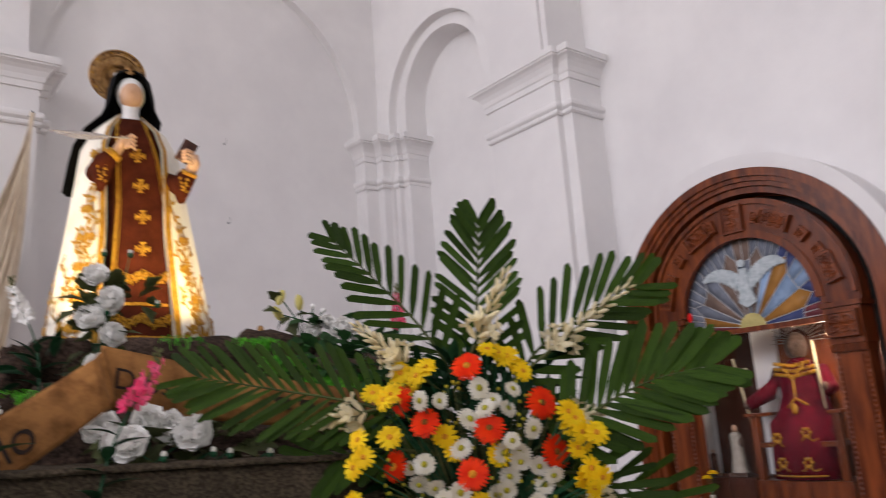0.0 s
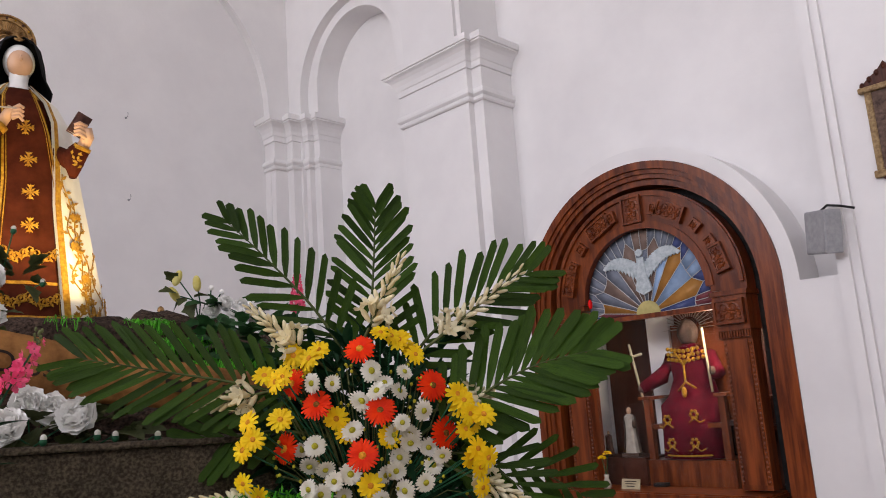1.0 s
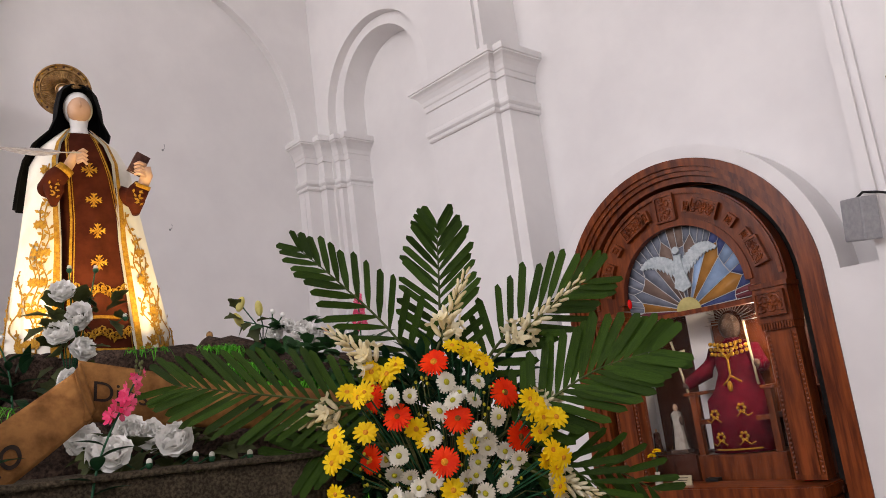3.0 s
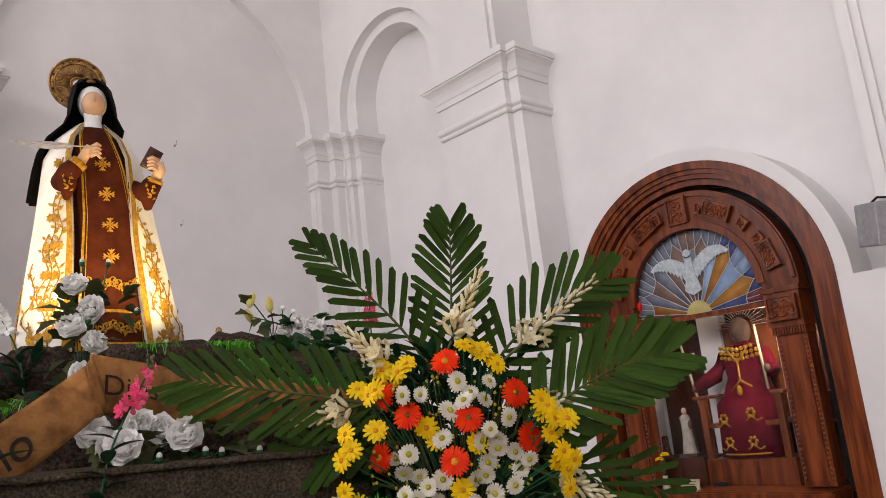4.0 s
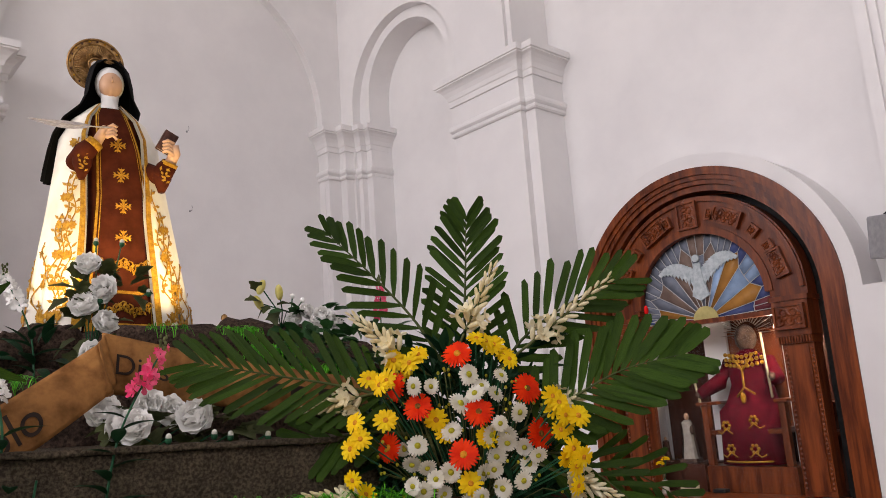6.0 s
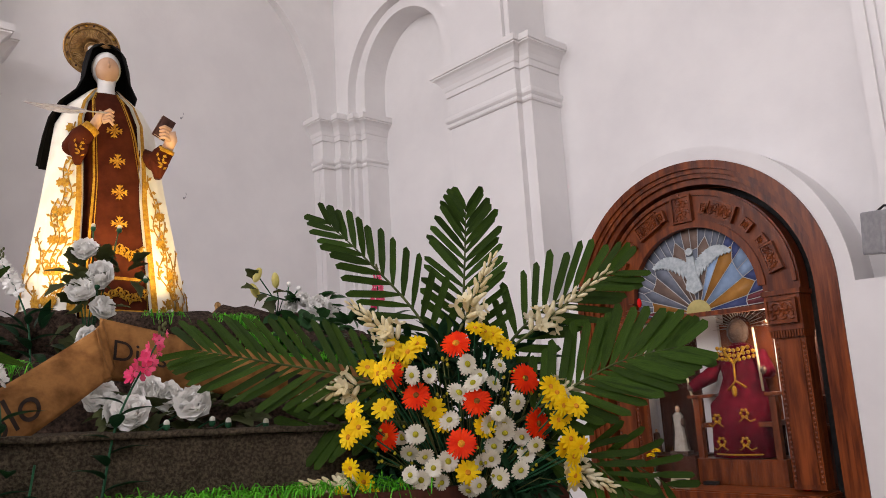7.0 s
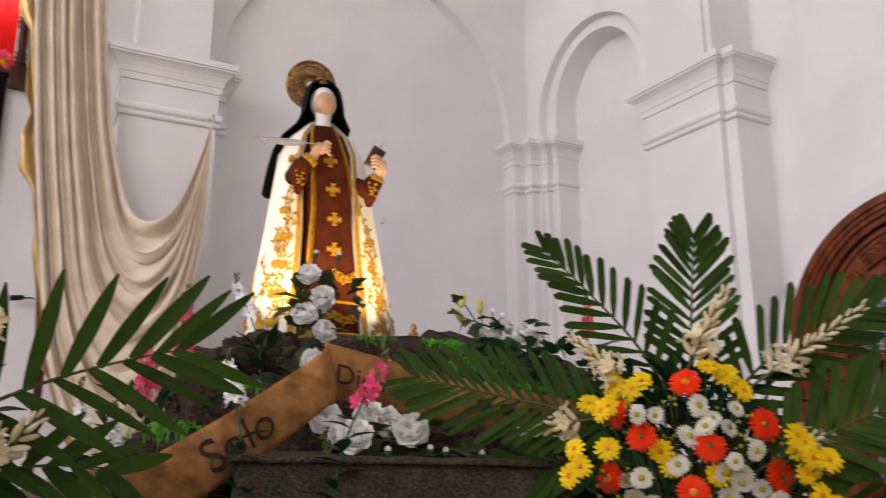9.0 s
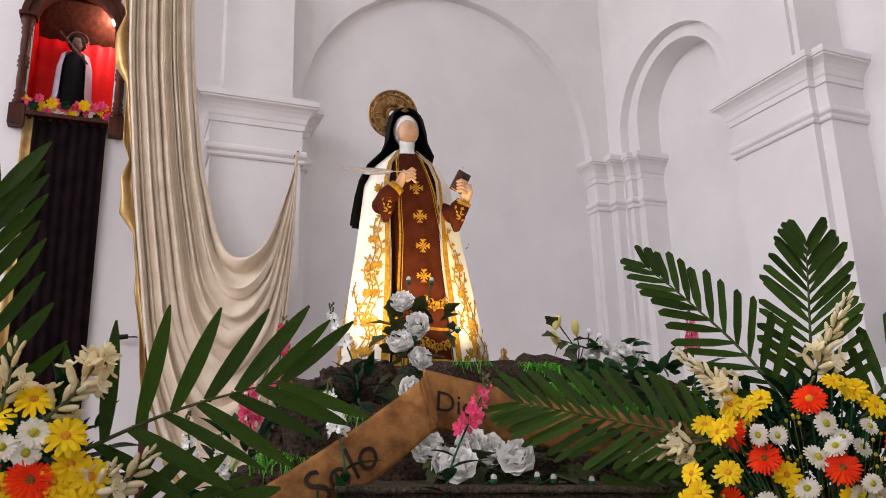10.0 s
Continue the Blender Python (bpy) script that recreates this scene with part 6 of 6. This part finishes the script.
def spike(label, base, tip, mat, n=16, r=0.017, leafy=6, curl=0.03):
    """A stem with long dark leaves and a spike of small florets."""
    ob = thing("silk_flower", label, "flowers", at(0, 0, 0), "silk flower stems")
    base, tip = Vector(base), Vector(tip)
    pts = curve([base, base.lerp(tip, 0.5) + Vector((curl, 0, 0)), tip], 14)
    bm = bmesh.new()
    tube(bm, pts, [0.0038 - 0.0001 * k for k in range(15)], 6)
    part("stem", bm, STEM, ob)
    L = (tip - base).length
    top = min(0.12, L * 0.45)
    for k in range(n):
        t = 1 - top / L * (k / n)
        i = min(13, int(t * 14))
        p = pts[i].lerp(pts[i + 1], t * 14 - i)
        a = k * 2.4
        o = Vector((math.cos(a), math.sin(a), 0.1))
        bm = bmesh.new()
        s = r * (0.6 + 0.6 * k / n)
        floret(bm, p + o * s * 0.8, s, o, 5, 0, 0.35)
        floret(bm, p + o * s * 0.75, s * 0.7, o, 5, 0, 0.8)
        part("floret", bm, mat, ob)
    bm = bmesh.new()
    for k in range(9):
        blob(bm, pts[-1] + Vector((rnd.uniform(-0.008, 0.008), rnd.uniform(-0.008, 0.008), 0.004 * k)), (0.004, 0.004, 0.006), u=6, v=4)
    part("bud_tip", bm, TWIG, ob)
    for k in range(leafy):
        i = 1 + int(k * 8 / max(1, leafy))
        d = Vector((math.cos(k * 2.2), -abs(math.sin(k * 2.2)) * 0.7, 0.5))
        s = rnd.uniform(0.8, 1.25)
        shared("leaf", LEAF_LONG, ob, Matrix.Translation(pts[i]) @ d.to_track_quat("Y", "Z").to_matrix().to_4x4() @ Matrix.Diagonal((s, s, s, 1)))
    return ob


PINK_L, WHITE_L = "pink silk blossom spike with dark green leaves", "white silk blossom spike with dark green leaves"
spike(PINK_L, (-0.05, 0.03, 1.23), (0.075, 0.08, 1.63), PINK, 13, 0.020, 8, -0.03)
spike(WHITE_L, (-0.28, 0.02, 1.23), (-0.315, 0.20, 1.62), ROSE_W, 18, 0.018, 7, 0.03)
spike(WHITE_L, (-0.22, 0.70, 1.56), (-0.33, 0.78, 1.93), ROSE_W, 16, 0.020, 7, 0.03)
spike(PINK_L, (-0.48, 0.95, 1.45), (-0.50, 1.0, 1.92), PINK, 14, 0.024, 6, -0.02)
spike(PINK_L, (-0.50, 0.92, 1.45), (-0.47, 0.95, 1.80), PINK, 13, 0.024, 6, -0.02)
spike(PINK_L, (-0.56, 0.62, 1.23), (-0.58, 0.70, 1.68), PINK, 14, 0.024, 7, 0.02)
spike(PINK_L, (-0.55, 0.58, 1.23), (-0.57, 0.66, 1.60), PINK, 16, 0.018, 7, 0.01)
spike(WHITE_L, (-0.63, 0.50, 1.23), (-0.62, 0.50, 1.49), ROSE_W, 16, 0.020, 7, 0.01)
spike(WHITE_L, (-0.70, 0.52, 1.23), (-0.72, 0.52, 1.55), ROSE_W, 14, 0.018, 7, 0.01)
spike(PINK_L, (0.90, 0.72, 1.30), (0.915, 0.70, 1.93), PINK, 20, 0.018, 8, 0.01)
shrub = thing("silk_foliage", "low bush of dark green silk leaves beside the rocks", "foliage", at(0, 0, 0))
bm = bmesh.new()
for x, y, z in ((-0.26, 0.06, 1.28), (-0.34, 0.12, 1.30), (-0.2, 0.02, 1.25), (0.92, 0.85, 1.5), (1.05, 0.95, 1.6)):
    tube(bm, [(x, y, 1.225), (x + 0.01, y, z + 0.08)], 0.003, 5)
part("twigs", bm, STEM, shrub)
leaves(shrub, LEAF_IVY, (0.93, 0.92, 1.68), (0.16, 0.08, 0.12), 90, (0, -0.8, 0.2), (0.9, 1.6))
leaves(shrub, LEAF_IVY, (0.75, 0.98, 1.72), (0.10, 0.06, 0.05), 40, (0, -0.8, 0.2), (0.9, 1.5))
leaves(shrub, LEAF_LONG, (-0.27, 0.08, 1.27), (0.09, 0.04, 0.05), 12, (0, -0.6, 0.5), (0.9, 1.4))
leaves(shrub, LEAF_LONG, (-0.52, 0.62, 1.38), (0.16, 0.12, 0.14), 60, (0, -0.5, 0.6), (0.9, 1.5))
leaves(shrub, LEAF_LONG, (-0.24, 0.80, 1.66), (0.07, 0.06, 0.06), 18, (-0.3, -0.6, 0.4), (1.0, 1.4))

lily = thing("lily_spray", "spray of yellow-green lily buds and white blooms on the rocks", "flowers", at(0, 0, 0))
for k, p in enumerate(((0.62, 1.36, 2.02), (0.70, 1.36, 2.00), (0.61, 1.36, 1.95), (0.76, 1.36, 1.985), (0.80, 1.34, 1.965))):
    bm = bmesh.new()
    tube(bm, [(0.72, 1.40, 1.84), (0.70 + 0.02 * k, 1.38, 1.92), p], 0.003, 5, mi=1)
    if k < 3:
        blob(bm, p, (0.018, 0.016, 0.036), 0, pose(0, 0, 0, 0, 20 - 25 * k, 0), u=8, v=6)
    else:
        blob(bm, p, (0.011, 0.011, 0.012), 2, u=8, v=6)
    part("bud", bm, [YELLOW_PALE, STEM, ROSE_W], lily, smooth=True)
for p in ((0.80, 1.28, 1.90), (0.87, 1.28, 1.885), (0.75, 1.30, 1.87), (0.93, 1.30, 1.86), (0.84, 1.25, 1.86)):
    bloom(lily, "bloom", ROSES[1], None, p, (rnd.uniform(-0.5, 0.5), -1, rnd.uniform(0.3, 1.0)), rnd.uniform(0.75, 0.95))
leaves(lily, LEAF_IVY, (0.82, 1.32, 1.87), (0.13, 0.04, 0.05), 26, (0, -0.7, 0.3))
leaves(lily, LEAF_BROAD, (0.66, 1.36, 1.95), (0.04, 0.02, 0.05), 6, (-0.3, -0.7, 0.3))

post = thing("finial_post", "dark wooden post with a turned finial by the far wall", "post", pose(-6.45, 3.46, 0))
bm = bmesh.new()
loft(bm, [ellipse(0, 0, z, r, r, 16) for z, r in ((0, 0.10), (0.06, 0.10), (0.08, 0.065), (2.20, 0.058), (2.21, 0.070), (2.25, 0.070), (2.26, 0.055))])
part("shaft", bm, WOOD_DARK, post, smooth=False)
bm = bmesh.new()
loft(bm, [ellipse(0, 0, z, r, r, 16) for z, r in ((2.26, 0.050), (2.30, 0.056), (2.34, 0.050), (2.36, 0.028), (2.38, 0.024), (2.40, 0.032), (2.425, 0.026), (2.44, 0.006))])
part("finial", bm, BRASS, post, "aged brass finial", smooth=True)
lamp = thing("bare_bulb", "small warm glowing bulb among the rocks", "lamp", at(-0.40, 0.98, 1.66))
GLOW = bpy.data.materials.new("glowing_bulb")
GLOW.use_nodes = True
gb = GLOW.node_tree.nodes["Principled BSDF"]
gb.inputs["Emission Color"].default_value, gb.inputs["Emission Strength"].default_value = (1.0, 0.86, 0.55, 1), 12
bm = bmesh.new()
blob(bm, (0, 0, 0), (0.022, 0.022, 0.018), u=14, v=9)
part("globe", bm, GLOW, lamp, smooth=True)
bm = bmesh.new()
tube(bm, [(0.01, 0, -0.02), (0.03, 0.02, -0.30)], 0.012, 8)
part("socket", bm, BLACK, lamp)

# ---- lettered sash of brown paper ----
sash = thing("lettered_sash", "folded brown paper ribbon with dark lettering across the rocks", "banner", at(0, 0, 0))


def sheet(c00, c10, c01, c11, bow=0.0, sag=0.0):
    """A point on a strip between corners (left low, right low, left high, right high), bowed towards the viewer."""
    c00, c10, c01, c11 = (Vector(c) for c in (c00, c10, c01, c11))

    def f(u, v, out=0.0):
        p = c00.lerp(c10, u).lerp(c01.lerp(c11, u), v)
        p.y -= bow * math.sin(math.pi * v) + out + 0.006 * math.sin(u * 9 + v * 2)
        p.z -= sag * math.sin(math.pi * u)
        return p
    return f


left_piece = sheet((-0.42, 0.05, 1.245), (-0.035, 0.27, 1.525), (-0.53, 0.07, 1.345), (-0.065, 0.31, 1.665), 0.012, 0.012)
right_piece = sheet((-0.06, 0.36, 1.535), (0.86, 0.46, 1.44), (-0.055, 0.36, 1.70), (0.86, 0.48, 1.555), 0.012, 0.012)
fold_piece = sheet((-0.035, 0.27, 1.525), (-0.012, 0.34, 1.56), (-0.065, 0.31, 1.665), (-0.045, 0.355, 1.70), 0.0)
for nm, f, n in (("ribbon", left_piece, 40), ("ribbon", right_piece, 60), ("ribbon_fold", fold_piece, 8)):
    bm = bmesh.new()
    loft(bm, [[f(i / n, j / 10) for j in range(11)] for i in range(n + 1)], closed=False, caps=False)
    ob = part(nm, bm, SASH, sash, smooth=True)
    ob.modifiers.new("thickness", "SOLIDIFY").thickness = 0.0025
bm = bmesh.new()
tube(bm, [(-0.035, 0.275, 1.527), (-0.055, 0.30, 1.575), (-0.078, 0.315, 1.60)], [0.014, 0.018, 0.004], 10)
part("curl", bm, SASH, sash, smooth=True)


def lettering(text, f, u0, u1, v0, v1):
    """Letters of the built-in font laid onto a strip between two stations."""
    cu = bpy.data.curves.new("lettering", "FONT")
    cu.body = text
    cu.resolution_u = 6
    ob = new("lettering", cu)
    me = bpy.data.meshes.new_from_object(ob)
    bpy.data.objects.remove(ob)
    b = bmesh.new()
    b.from_mesh(me)
    bmesh.ops.triangulate(b, faces=b.faces[:])
    bmesh.ops.subdivide_edges(b, edges=[e for e in b.edges if e.calc_length() > 0.12], cuts=3)
    xs = [v.co.x for v in b.verts]
    ys = [v.co.y for v in b.verts]
    for v in b.verts:
        u = u0 + (u1 - u0) * (v.co.x - min(xs)) / (max(xs) - min(xs))
        w = v0 + (v1 - v0) * (v.co.y - min(ys)) / (max(ys) - min(ys))
        v.co = f(u, w, 0.0035)
    part("lettering", b, INK, sash, "dark brush lettering")


lettering("Solo", left_piece, 0.30, 0.66, 0.20, 0.80)
lettering("Dios", right_piece, 0.045, 0.20, 0.34, 0.68)
for u in (0.52, 0.60, 0.70, 0.78):  # lettering too hidden to read
    bm = bmesh.new()
    loft(bm, [[right_piece(u + 0.05 * i / 4, v, 0.0035) for v in (0.35, 0.6)] for i in range(5)], closed=False, caps=False)
    part("lettering_bar", bm, INK, sash)

# ---- small fixings on the walls ----
for y, z in ((3.704, 4.716), (3.739, 3.785)):
    bm = bmesh.new()
    tube(bm, [(WB - 0.125, y, z), (WB - 0.07, y, z), (WB - 0.055, y, z + 0.03), (WB - 0.065, y, z + 0.05)], 0.004, 6)
    blob(bm, (WB - 0.115, y, z), (0.008, 0.013, 0.013), u=8, v=6)
    tagged(part("wall_hook", bm, GREY_PLASTIC), "small grey metal hook in the white wall", "hook", "wall hooks")
spot = thing("wall_camera", "small black camera on a thin arm on the white wall", "camera", pose(WB, 0.12, 2.60))
bm = bmesh.new()
tube(bm, [(0.09, -0.06, 0.0), (0.09, 0.05, 0.015)], [0.026, 0.022], 12)
part("body", bm, BLACK, spot)
bm = bmesh.new()
tube(bm, [(0.0, 0.13, 0.02), (0.05, 0.12, 0.02), (0.09, 0.05, 0.01)], 0.007, 6)
part("arm", bm, BLACK, spot)
pole = tagged(boxed("processional_pole", (-7.50, -7.43, 0.32, 0.39, 0.0, 2.6), WOOD_DARK, bevel=0.006), "dark wooden pole standing against the drapery", "pole")
